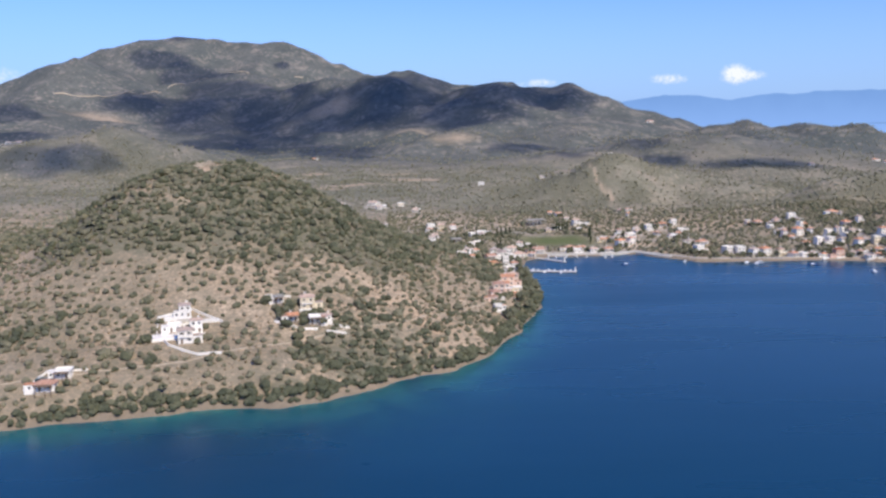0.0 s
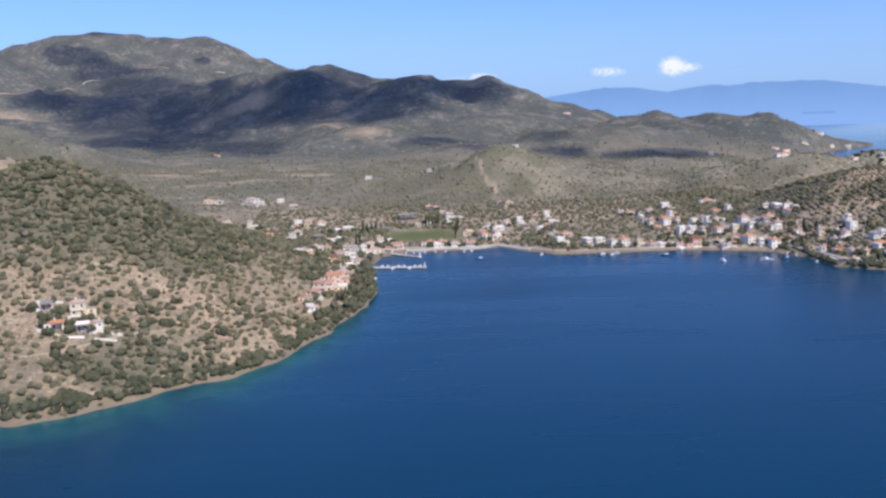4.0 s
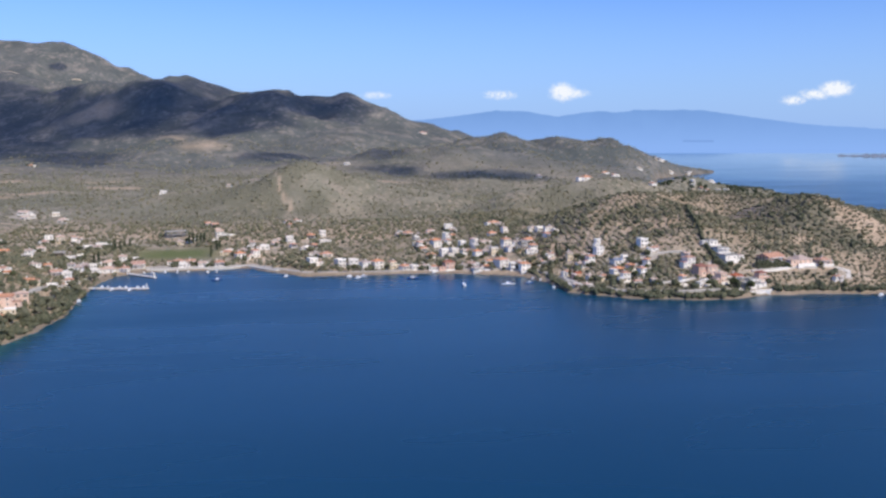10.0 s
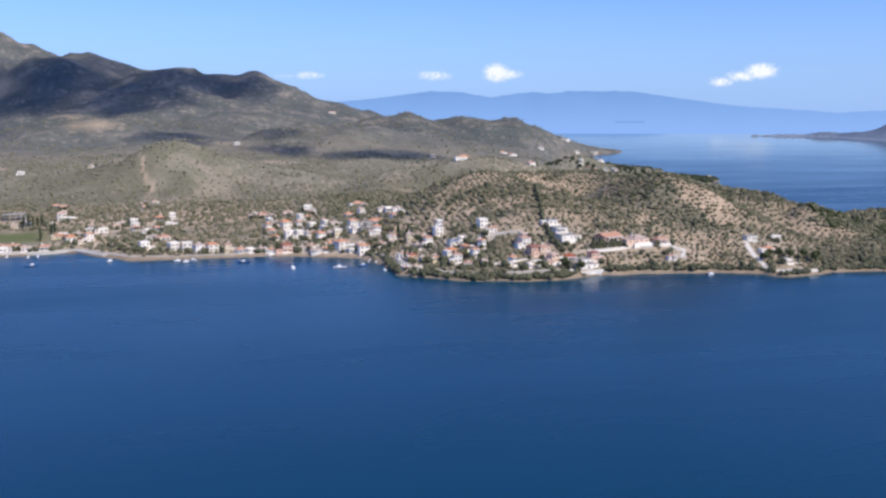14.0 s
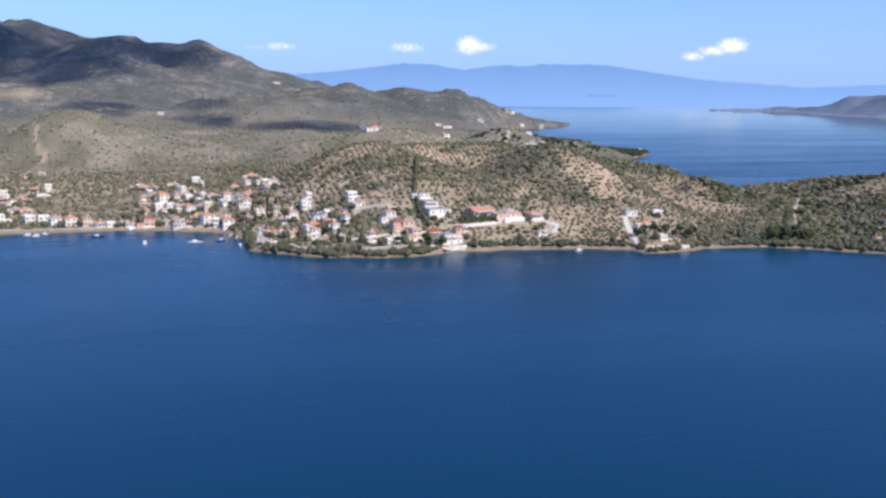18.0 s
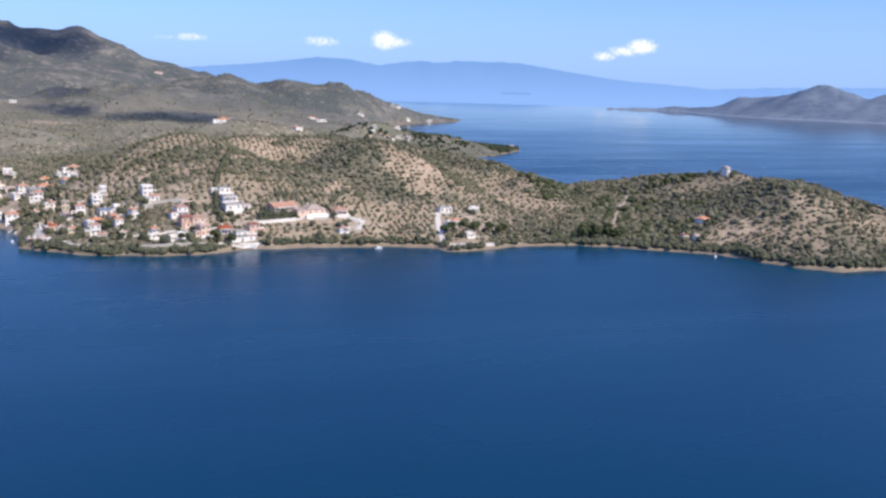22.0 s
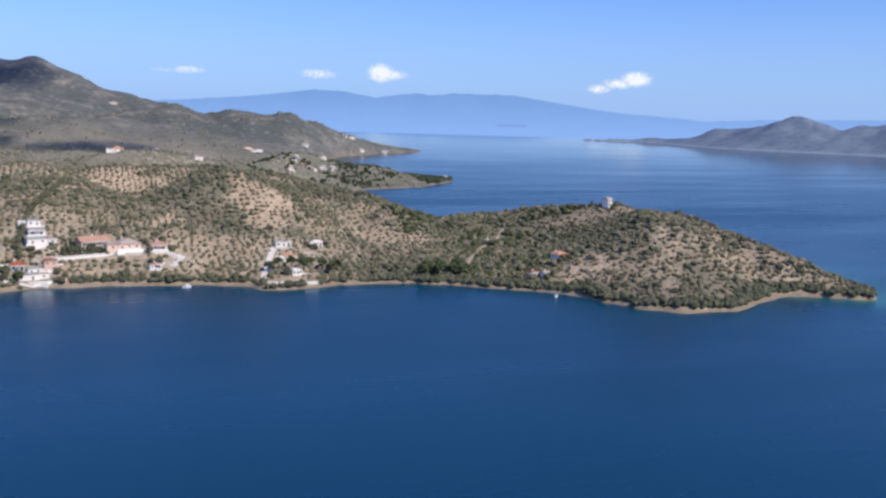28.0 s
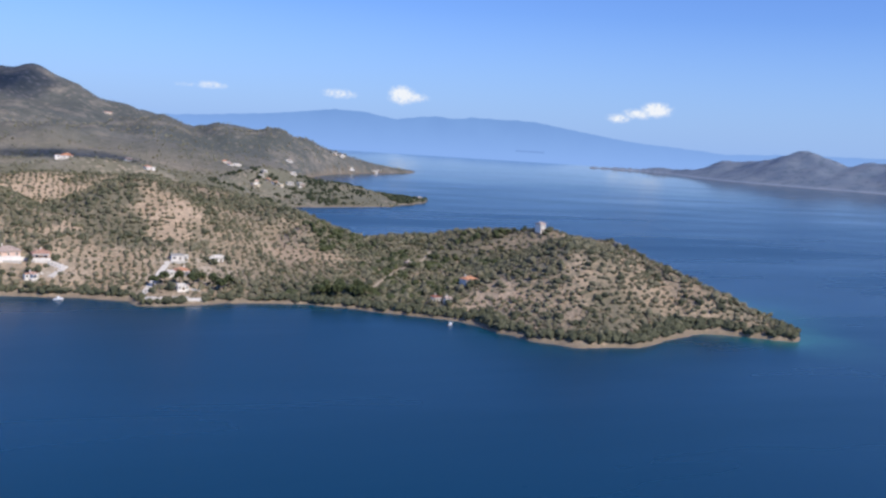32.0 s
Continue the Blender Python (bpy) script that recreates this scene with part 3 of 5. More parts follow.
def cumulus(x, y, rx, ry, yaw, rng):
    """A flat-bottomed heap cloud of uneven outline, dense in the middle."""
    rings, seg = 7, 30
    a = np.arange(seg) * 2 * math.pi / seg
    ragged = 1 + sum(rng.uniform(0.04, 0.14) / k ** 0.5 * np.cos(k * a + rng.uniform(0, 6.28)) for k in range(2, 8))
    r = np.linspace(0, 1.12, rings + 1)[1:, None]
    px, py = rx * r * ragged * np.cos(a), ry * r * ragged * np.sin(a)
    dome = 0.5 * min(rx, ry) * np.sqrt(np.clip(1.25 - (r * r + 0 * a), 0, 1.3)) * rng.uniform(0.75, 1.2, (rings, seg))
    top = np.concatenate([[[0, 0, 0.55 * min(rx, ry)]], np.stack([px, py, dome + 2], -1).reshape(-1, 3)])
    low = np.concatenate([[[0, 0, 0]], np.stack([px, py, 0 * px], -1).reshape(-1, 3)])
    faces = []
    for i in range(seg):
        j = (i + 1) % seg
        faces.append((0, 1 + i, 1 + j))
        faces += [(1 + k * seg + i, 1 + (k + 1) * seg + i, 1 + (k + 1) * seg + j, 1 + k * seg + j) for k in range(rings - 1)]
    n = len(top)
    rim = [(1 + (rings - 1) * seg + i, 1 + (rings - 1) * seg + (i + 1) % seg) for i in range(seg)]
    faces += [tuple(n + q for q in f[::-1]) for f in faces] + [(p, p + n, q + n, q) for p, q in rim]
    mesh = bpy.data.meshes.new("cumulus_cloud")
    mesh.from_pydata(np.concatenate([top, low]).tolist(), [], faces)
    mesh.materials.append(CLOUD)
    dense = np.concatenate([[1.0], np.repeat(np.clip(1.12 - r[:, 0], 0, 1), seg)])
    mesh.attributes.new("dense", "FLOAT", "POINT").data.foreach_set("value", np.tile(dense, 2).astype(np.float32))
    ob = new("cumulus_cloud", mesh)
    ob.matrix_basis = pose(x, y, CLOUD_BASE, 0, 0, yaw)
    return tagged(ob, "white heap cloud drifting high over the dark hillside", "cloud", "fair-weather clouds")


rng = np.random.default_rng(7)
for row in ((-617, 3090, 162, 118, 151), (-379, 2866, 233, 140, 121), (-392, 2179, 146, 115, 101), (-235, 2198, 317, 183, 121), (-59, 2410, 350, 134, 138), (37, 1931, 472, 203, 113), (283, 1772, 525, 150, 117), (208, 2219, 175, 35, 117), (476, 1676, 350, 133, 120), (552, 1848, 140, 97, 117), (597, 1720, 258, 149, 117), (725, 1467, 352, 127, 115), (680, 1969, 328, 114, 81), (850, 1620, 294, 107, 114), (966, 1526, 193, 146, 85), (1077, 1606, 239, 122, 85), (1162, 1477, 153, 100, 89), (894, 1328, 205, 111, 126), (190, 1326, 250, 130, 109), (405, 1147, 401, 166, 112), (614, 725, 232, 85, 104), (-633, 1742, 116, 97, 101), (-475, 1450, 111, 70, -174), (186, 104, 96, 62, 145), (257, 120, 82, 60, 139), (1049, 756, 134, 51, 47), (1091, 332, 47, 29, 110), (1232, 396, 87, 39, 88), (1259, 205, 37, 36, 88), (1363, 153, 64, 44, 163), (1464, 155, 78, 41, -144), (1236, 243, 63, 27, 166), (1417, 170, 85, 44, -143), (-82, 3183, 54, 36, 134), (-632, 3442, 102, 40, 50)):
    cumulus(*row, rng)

# ---- building materials ----
PLASTER = make_matte("white_plaster", (0.80, 0.745, 0.665), (0.89, 0.845, 0.77), 0.5)
CREAM = make_matte("cream_plaster", (0.70, 0.58, 0.40), (0.78, 0.68, 0.50), 0.5)
PEACH = make_matte("peach_plaster", (0.74, 0.52, 0.39), (0.82, 0.63, 0.50), 0.5)
ROSE = make_matte("rose_plaster", (0.62, 0.40, 0.30), (0.72, 0.50, 0.38), 0.5)
SHADE_GLASS = make_matte("dark_window_glass", (0.015, 0.02, 0.025), (0.03, 0.035, 0.04), 0.8, 0.12, 0.5)
SHUTTER = make_matte("painted_shutter", (0.22, 0.22, 0.22), (0.34, 0.26, 0.19), 2.0, 0.6)
CONCRETE = make_matte("grey_concrete", (0.32, 0.31, 0.29), (0.44, 0.42, 0.39), 0.7)
STONE = make_matte("field_stone", (0.32, 0.26, 0.20), (0.52, 0.44, 0.34), 0.9, 0.95, 0.05, 0.2)
PAVING = make_matte("pale_paving", (0.50, 0.46, 0.40), (0.64, 0.60, 0.53), 0.3)
WHITE_PAVING = make_matte("limewashed_paving", (0.66, 0.61, 0.53), (0.80, 0.75, 0.67), 0.3)
DIRT = make_matte("dirt_track", (0.42, 0.34, 0.25), (0.58, 0.49, 0.38), 0.2)
TIMBER = make_matte("weathered_timber", (0.14, 0.10, 0.07), (0.24, 0.18, 0.13), 1.5)
BARK = make_matte("bark", (0.07, 0.055, 0.04), (0.14, 0.11, 0.085), 1.5)
HULL = make_matte("white_gelcoat", (0.80, 0.80, 0.80), (0.86, 0.86, 0.86), 0.6, 0.3, 0.5)
BLUE_PAINT = make_matte("blue_boat_paint", (0.03, 0.09, 0.25), (0.05, 0.13, 0.32), 0.6, 0.4, 0.4)
METAL = make_matte("dull_metal", (0.45, 0.46, 0.47), (0.55, 0.56, 0.57), 1.0, 0.45, 0.5)
POOL = make_matte("dark_green_cover", (0.03, 0.06, 0.055), (0.05, 0.085, 0.08), 0.6, 0.3, 0.4)


def make_tiles(name, a, b):
    """Barrel tiles: rows of ridges down the slope, bleached and stained."""
    m, n, s = material(name)
    where = n("ShaderNodeTexCoord", out=3)
    wave = n("ShaderNodeTexWave", where, 2.6, 1.5, 2.0)
    f = n.noise(where, 0.9, 4.0, 0.7)
    tone = n("ShaderNodeObjectInfo", out=5)
    colour = n.mix(n.ramp(f, [(0.3, 0.0), (0.75, 1.0)]), a, b)
    colour = n("ShaderNodeHueSaturation", 0.5, n("ShaderNodeMapRange", tone, 0.0, 1.0, 0.75, 1.1), n("ShaderNodeMapRange", tone, 0.0, 1.0, 0.85, 1.15), 1.0, colour)
    put(n, s, colour=colour, rough=0.85, normal=bump(n, wave, 0.7, 0.08), spec=0.15)
    return m


TILE_ORANGE = make_tiles("orange_roof_tiles", (0.56, 0.25, 0.14), (0.70, 0.40, 0.26))
TILE_RED = make_tiles("red_roof_tiles", (0.32, 0.10, 0.06), (0.46, 0.18, 0.11))
TILE_PINK = make_tiles("bleached_roof_tiles", (0.55, 0.38, 0.29), (0.68, 0.53, 0.43))
TILE_BLUE = make_tiles("blue_grey_roof_tiles", (0.17, 0.21, 0.30), (0.25, 0.29, 0.38))


def make_leaves(name, dark, light):
    """Foliage: every clump its own tone, mottled."""
    m, n, s = material(name)
    where = n("ShaderNodeNewGeometry")
    clump = n("ShaderNodeNewGeometry", out=8)
    f = n.math("ADD", n.math("MULTIPLY", clump, 0.65), n.math("MULTIPLY", n.noise(where, 0.9, 4.0, 0.7), 0.5))
    patch = n.noise(where, 0.02, 2.0)
    colour = n.mix(f, dark, n.mix(patch, light, (light[0] * 1.12, light[1] * 1.05, light[2] * 0.9)))
    put(n, s, colour=colour, rough=0.85, spec=0.12, normal=bump(n, n.noise(where, 2.2, 4.0, 0.7), 0.9, 0.5))
    return m


OLIVE = make_leaves("olive_foliage", (0.113, 0.112, 0.072), (0.240, 0.226, 0.156))
MAQUIS = make_leaves("scrub_foliage", (0.082, 0.090, 0.058), (0.185, 0.183, 0.122))
PINE = make_leaves("pine_foliage", (0.036, 0.050, 0.024), (0.095, 0.110, 0.052))
PINE_GREEN = make_leaves("thicket_foliage", (0.054, 0.063, 0.040), (0.140, 0.144, 0.092))
GROVE = make_leaves("grove_foliage", (0.160, 0.164, 0.118), (0.285, 0.275, 0.205))
DRY = make_leaves("dry_scrub", (0.215, 0.172, 0.122), (0.36, 0.292, 0.212))
CYPRESS = make_leaves("cypress_foliage", (0.028, 0.038, 0.024), (0.062, 0.076, 0.042))


def part(name, bm, mat, parent=None, label=""):
    """One mesh object from a bmesh, under a thing or a part."""
    mesh = bpy.data.meshes.new(name)
    bm.to_mesh(mesh)
    bm.free()
    return piece(name, mesh, mat, parent, label)


def piece(name, mesh, mat=None, parent=None, label="", at=None):
    if mat is not None and not mesh.materials:
        mesh.materials.append(mat)
    ob = new(name, mesh)
    ob.parent = parent
    if at is not None:
        ob.matrix_basis = at
    return tagged(ob, label) if label else ob


def box(bm, x0, x1, y0, y1, z0, z1):
    v = [bm.verts.new(p) for p in ((x0, y0, z0), (x1, y0, z0), (x1, y1, z0), (x0, y1, z0), (x0, y0, z1), (x1, y0, z1), (x1, y1, z1), (x0, y1, z1))]
    for f in ((3, 2, 1, 0), (4, 5, 6, 7), (0, 1, 5, 4), (1, 2, 6, 5), (2, 3, 7, 6), (3, 0, 4, 7)):
        bm.faces.new([v[i] for i in f])
    return bm


def thing(name, x, y, z, yaw, label, category, group=""):
    ob = new(name)
    ob.matrix_basis = pose(x, y, z, 0, 0, yaw)
    ob.empty_display_size = 1.0
    return tagged(ob, label, category, group)


def height_at(x, y):
    h, _ = land(np.array([float(x)]), np.array([float(y)]))
    return float(h[0])


def hip_roof(w, d, z, rise, over, gable=False):
    """A tiled roof with eaves and a fascia; the ridge runs along the longer side."""
    bm = bmesh.new()
    a, b = w / 2 + over, d / 2 + over
    inset = 0.0 if gable else min(a, b) * 0.95
    ridge = [(-max(a - inset, 0.01), 0), (max(a - inset, 0.01), 0)] if a >= b else [(0, -max(b - inset, 0.01)), (0, max(b - inset, 0.01))]
    low = [bm.verts.new((sx * a, sy * b, z - 0.15)) for sx, sy in ((-1, -1), (1, -1), (1, 1), (-1, 1))]
    eave = [bm.verts.new((sx * a, sy * b, z + 0.02)) for sx, sy in ((-1, -1), (1, -1), (1, 1), (-1, 1))]
    r0, r1 = (bm.verts.new((*p, z + rise)) for p in ridge)
    bm.faces.new(low[::-1])
    for i in range(4):
        bm.faces.new((low[i], low[(i + 1) % 4], eave[(i + 1) % 4], eave[i]))
    if a >= b:
        for f in ((eave[0], eave[1], r1, r0), (eave[1], eave[2], r1), (eave[2], eave[3], r0, r1), (eave[3], eave[0], r0)):
            bm.faces.new(f)
    else:
        for f in ((eave[0], eave[1], r0), (eave[1], eave[2], r1, r0), (eave[2], eave[3], r1), (eave[3], eave[0], r0, r1)):
            bm.faces.new(f)
    return bm


def flat_roof(w, d, z):
    bm = box(bmesh.new(), -w / 2 - 0.25, w / 2 + 0.25, -d / 2 - 0.25, d / 2 + 0.25, z, z + 0.22)
    for x0, x1, y0, y1 in ((-w / 2 - 0.25, w / 2 + 0.25, -d / 2 - 0.25, -d / 2 - 0.05), (-w / 2 - 0.25, w / 2 + 0.25, d / 2 + 0.05, d / 2 + 0.25),
                           (-w / 2 - 0.25, -w / 2 - 0.05, -d / 2 - 0.05, d / 2 + 0.05), (w / 2 + 0.05, w / 2 + 0.25, -d / 2 - 0.05, d / 2 + 0.05)):
        box(bm, x0, x1, y0, y1, z + 0.224, z + 0.75)
    return bm


def shared(bm, name, mat):
    mesh = bpy.data.meshes.new(name)
    bm.to_mesh(mesh)
    bm.free()
    mesh.materials.append(mat)
    return mesh


def window_meshes():
    frame_bm = bmesh.new()
    loops = [[frame_bm.verts.new((sx * a, y, sz * b)) for sx, sz in ((-1, -1), (1, -1), (1, 1), (-1, 1))] for a, b, y in ((0.56, 0.66, 0.03), (0.56, 0.66, -0.09), (0.45, 0.55, -0.09), (0.45, 0.55, 0.03))]
    for k in range(3):
        for i in range(4):
            frame_bm.faces.new((loops[k][i], loops[k][(i + 1) % 4], loops[k + 1][(i + 1) % 4], loops[k + 1][i]))
    shutter_bm = box(bmesh.new(), -0.2, 0.2, -0.05, 0.02, -0.6, 0.6)
    pane_bm = box(bmesh.new(), -0.45, 0.45, -0.03, 0.02, -0.55, 0.55)
    door_bm = box(bmesh.new(), -0.5, 0.5, -0.07, 0.03, 0.0, 2.1)
    return shared(frame_bm, "window", PLASTER), shared(shutter_bm, "shutter", SHUTTER), shared(pane_bm, "pane", SHADE_GLASS), shared(door_bm, "door", TIMBER)


WINDOW_MESH, SHUTTER_MESH, PANE_MESH, DOOR_MESH = window_meshes()
ROOFS = {"o": (TILE_ORANGE, "orange-tiled"), "r": (TILE_RED, "red-tiled"), "p": (TILE_PINK, "pale-tiled"), "b": (TILE_BLUE, "blue-grey-tiled")}
HOUSE_SPOTS = []


def add_window(parent, x, y, z, turn, shutters=True):
    w = piece("window", WINDOW_MESH, None, parent, at=pose(x, y, z, 0, 0, turn))
    piece("pane", PANE_MESH, None, w)
    for s in (-1, 1) if shutters else ():
        piece("shutter", SHUTTER_MESH, None, w, at=pose(s * 0.78, 0, 0))


def house(x, y, w, storeys, roof, yaw, group, rng, wall=None, d=None):
    """A village house facing its own -y: walls on a plinth, roof, windows with shutters, door, balcony and chimney."""
    w = w * (0.8 if group.endswith("hotel") or group.endswith("villa") else 0.70 if group.endswith("point") or group.endswith("cove") else 0.78)
    if storeys > 1 and not group.endswith("hotel") and (storeys == 3 or rng.random() < 0.25):
        storeys -= 1
    d = d or w * rng.uniform(0.72, 0.95)
    d = min(d, 11)
    gx = [height_at(x + math.cos(a) * w * 0.45, y + math.sin(a) * w * 0.45) for a in (0.8, 2.4, 3.9, 5.5)]
    z = max(height_at(x, y), sum(gx) / 4)
    base = min(gx) - z - 0.6
    top = 2.85 * storeys
    flat = roof in "wgfc" and (roof != "w" or rng.random() < 0.45)
    wall = wall or {"r": rng.choice([PLASTER, ROSE]), "p": PLASTER, "g": CONCRETE, "f": PLASTER}.get(roof) or (CREAM if rng.random() < 0.13 else PLASTER)
    if group.endswith("hotel") and roof in "op":
        wall = PEACH
    tone = {PLASTER: "white", CREAM: "cream", PEACH: "peach", ROSE: "rose", CONCRETE: "grey"}[wall]
    tile, tile_word = ROOFS.get(roof, (TILE_PINK if rng.random() < 0.6 else TILE_ORANGE, "tiled"))
    size = {1: "single-storey", 2: "two-storey", 3: "three-storey"}[storeys]
    label = f"{tone} {size} house with a {'flat roof' if flat else tile_word + ' roof'} among trees above the bay"
    root = thing("house", x, y, z, yaw, label, "house", group)
    HOUSE_SPOTS.append((x, y, max(w, d) * 0.62))
    bm = box(bmesh.new(), -w / 2, w / 2, -d / 2, d / 2, -0.15, top)
    part("wall", bm, wall, root)
    part("plinth", box(bmesh.new(), -w / 2 - 0.15, w / 2 + 0.15, -d / 2 - 0.15, d / 2 + 0.15, base, -0.154), STONE, root)
    if flat:
        part("roof", flat_roof(w, d, top + 0.004), CONCRETE if roof in "gf" else PLASTER, root)
    else:
        part("roof", hip_roof(w, d, top + 0.16, min(w, d) * rng.uniform(0.2, 0.26), 0.5, rng.random() < 0.3), tile, root)
        cx, cy = rng.uniform(-0.25, 0.25) * w, rng.uniform(0.1, 0.25) * d
        part("chimney", box(bmesh.new(), cx - 0.35, cx + 0.35, cy - 0.3, cy + 0.3, top + 0.3, top + min(w, d) * 0.24 + 0.9), PLASTER, root)
    # a lower wing beside the house, a paved terrace and a garden wall before it
    if storeys < 3 and rng.random() < 0.75:
        side = rng.choice([-1, 1])
        ww, wd = w * rng.uniform(0.4, 0.65), d * rng.uniform(0.55, 0.8)
        x0, x1 = (w / 2 + 0.01, w / 2 + ww) if side > 0 else (-w / 2 - ww, -w / 2 - 0.01)
        off = rng.uniform(-0.3, 0.1) * d
        wing = part("wing", box(bmesh.new(), x0, x1, off - wd / 2, off + wd / 2, base, 2.6 if storeys == 1 else 2.8), wall, root)
        part("wing_roof", box(bmesh.new(), x0 - 0.01, x1 + 0.2, off - wd / 2 - 0.2, off + wd / 2 + 0.2, 2.81, 3.0), PLASTER if rng.random() < 0.5 else tile, wing)
        piece("pane", PANE_MESH, None, wing, at=pose((x0 + x1) / 2, off - wd / 2, 1.5))
    if rng.random() < 0.55:
        depth = rng.uniform(1.6, 2.8)
        paved = part("forecourt", box(bmesh.new(), -w * 0.6, w * rng.uniform(0.5, 0.9), -d / 2 - depth, -d / 2 - 0.16, base - 0.8, -0.2), PAVING if rng.random() < 0.55 else PLASTER, root)
        part("parapet", box(bmesh.new(), -w * 0.6, w * 0.5, -d / 2 - depth, -d / 2 - depth + 0.2, -0.196, 0.7), PLASTER, paved)
    k = max(2, int(w / 3.9))
    door_at = int(rng.integers(0, k))
    shuttered = rng.random() < 0.4
    for s in range(storeys):
        for i in range(k):
            px = (i + 0.5) / k * w - w / 2
            if s == 0 and i == door_at:
                piece("door", DOOR_MESH, None, root, at=pose(px, -d / 2, -0.1, 0, 0, 0))
            else:
                add_window(root, px, -d / 2, 2.85 * s + 1.6, 0, shuttered)
        for i in range(max(1, int(d / 5))):
            py = (i + 0.5) / max(1, int(d / 5)) * d - d / 2
            add_window(root, w / 2, py, 2.85 * s + 1.6, 90, shuttered)
    if storeys > 1 and rng.random() < 0.6:
        for s in range(1, storeys):
            bal = bmesh.new()
            b0, b1 = -w / 2 * rng.uniform(0.6, 1.0), w / 2 * rng.uniform(0.4, 1.0)
            box(bal, b0, b1, -d / 2 - 1.0, -d / 2 - 0.004, 2.85 * s - 0.18, 2.85 * s)
            slab = part("balcony", bal, PLASTER, root)
            rail = bmesh.new()
            box(rail, b0, b1, -d / 2 - 1.0, -d / 2 - 0.92, 2.85 * s + 0.86, 2.85 * s + 0.94)
            for q in np.linspace(b0 + 0.05, b1 - 0.05, max(3, int((b1 - b0) / 0.9))):
                box(rail, q - 0.03, q + 0.03, -d / 2 - 0.99, -d / 2 - 0.93, 2.85 * s + 0.004, 2.85 * s + 0.856)
            part("railing", rail, METAL, slab)
    elif storeys == 1 and rng.random() < 0.5:
        perg = bmesh.new()
        for px in (-w * 0.4, w * 0.1, w * 0.4):
            box(perg, px - 0.12, px + 0.12, -d / 2 - 2.4, -d / 2 - 2.16, base, 2.5)
        box(perg, -w * 0.45, w * 0.45, -d / 2 - 2.5, -d / 2 - 0.004, 2.504, 2.66)
        part("porch", perg, PLASTER if rng.random() < 0.6 else TIMBER, root)
    return root


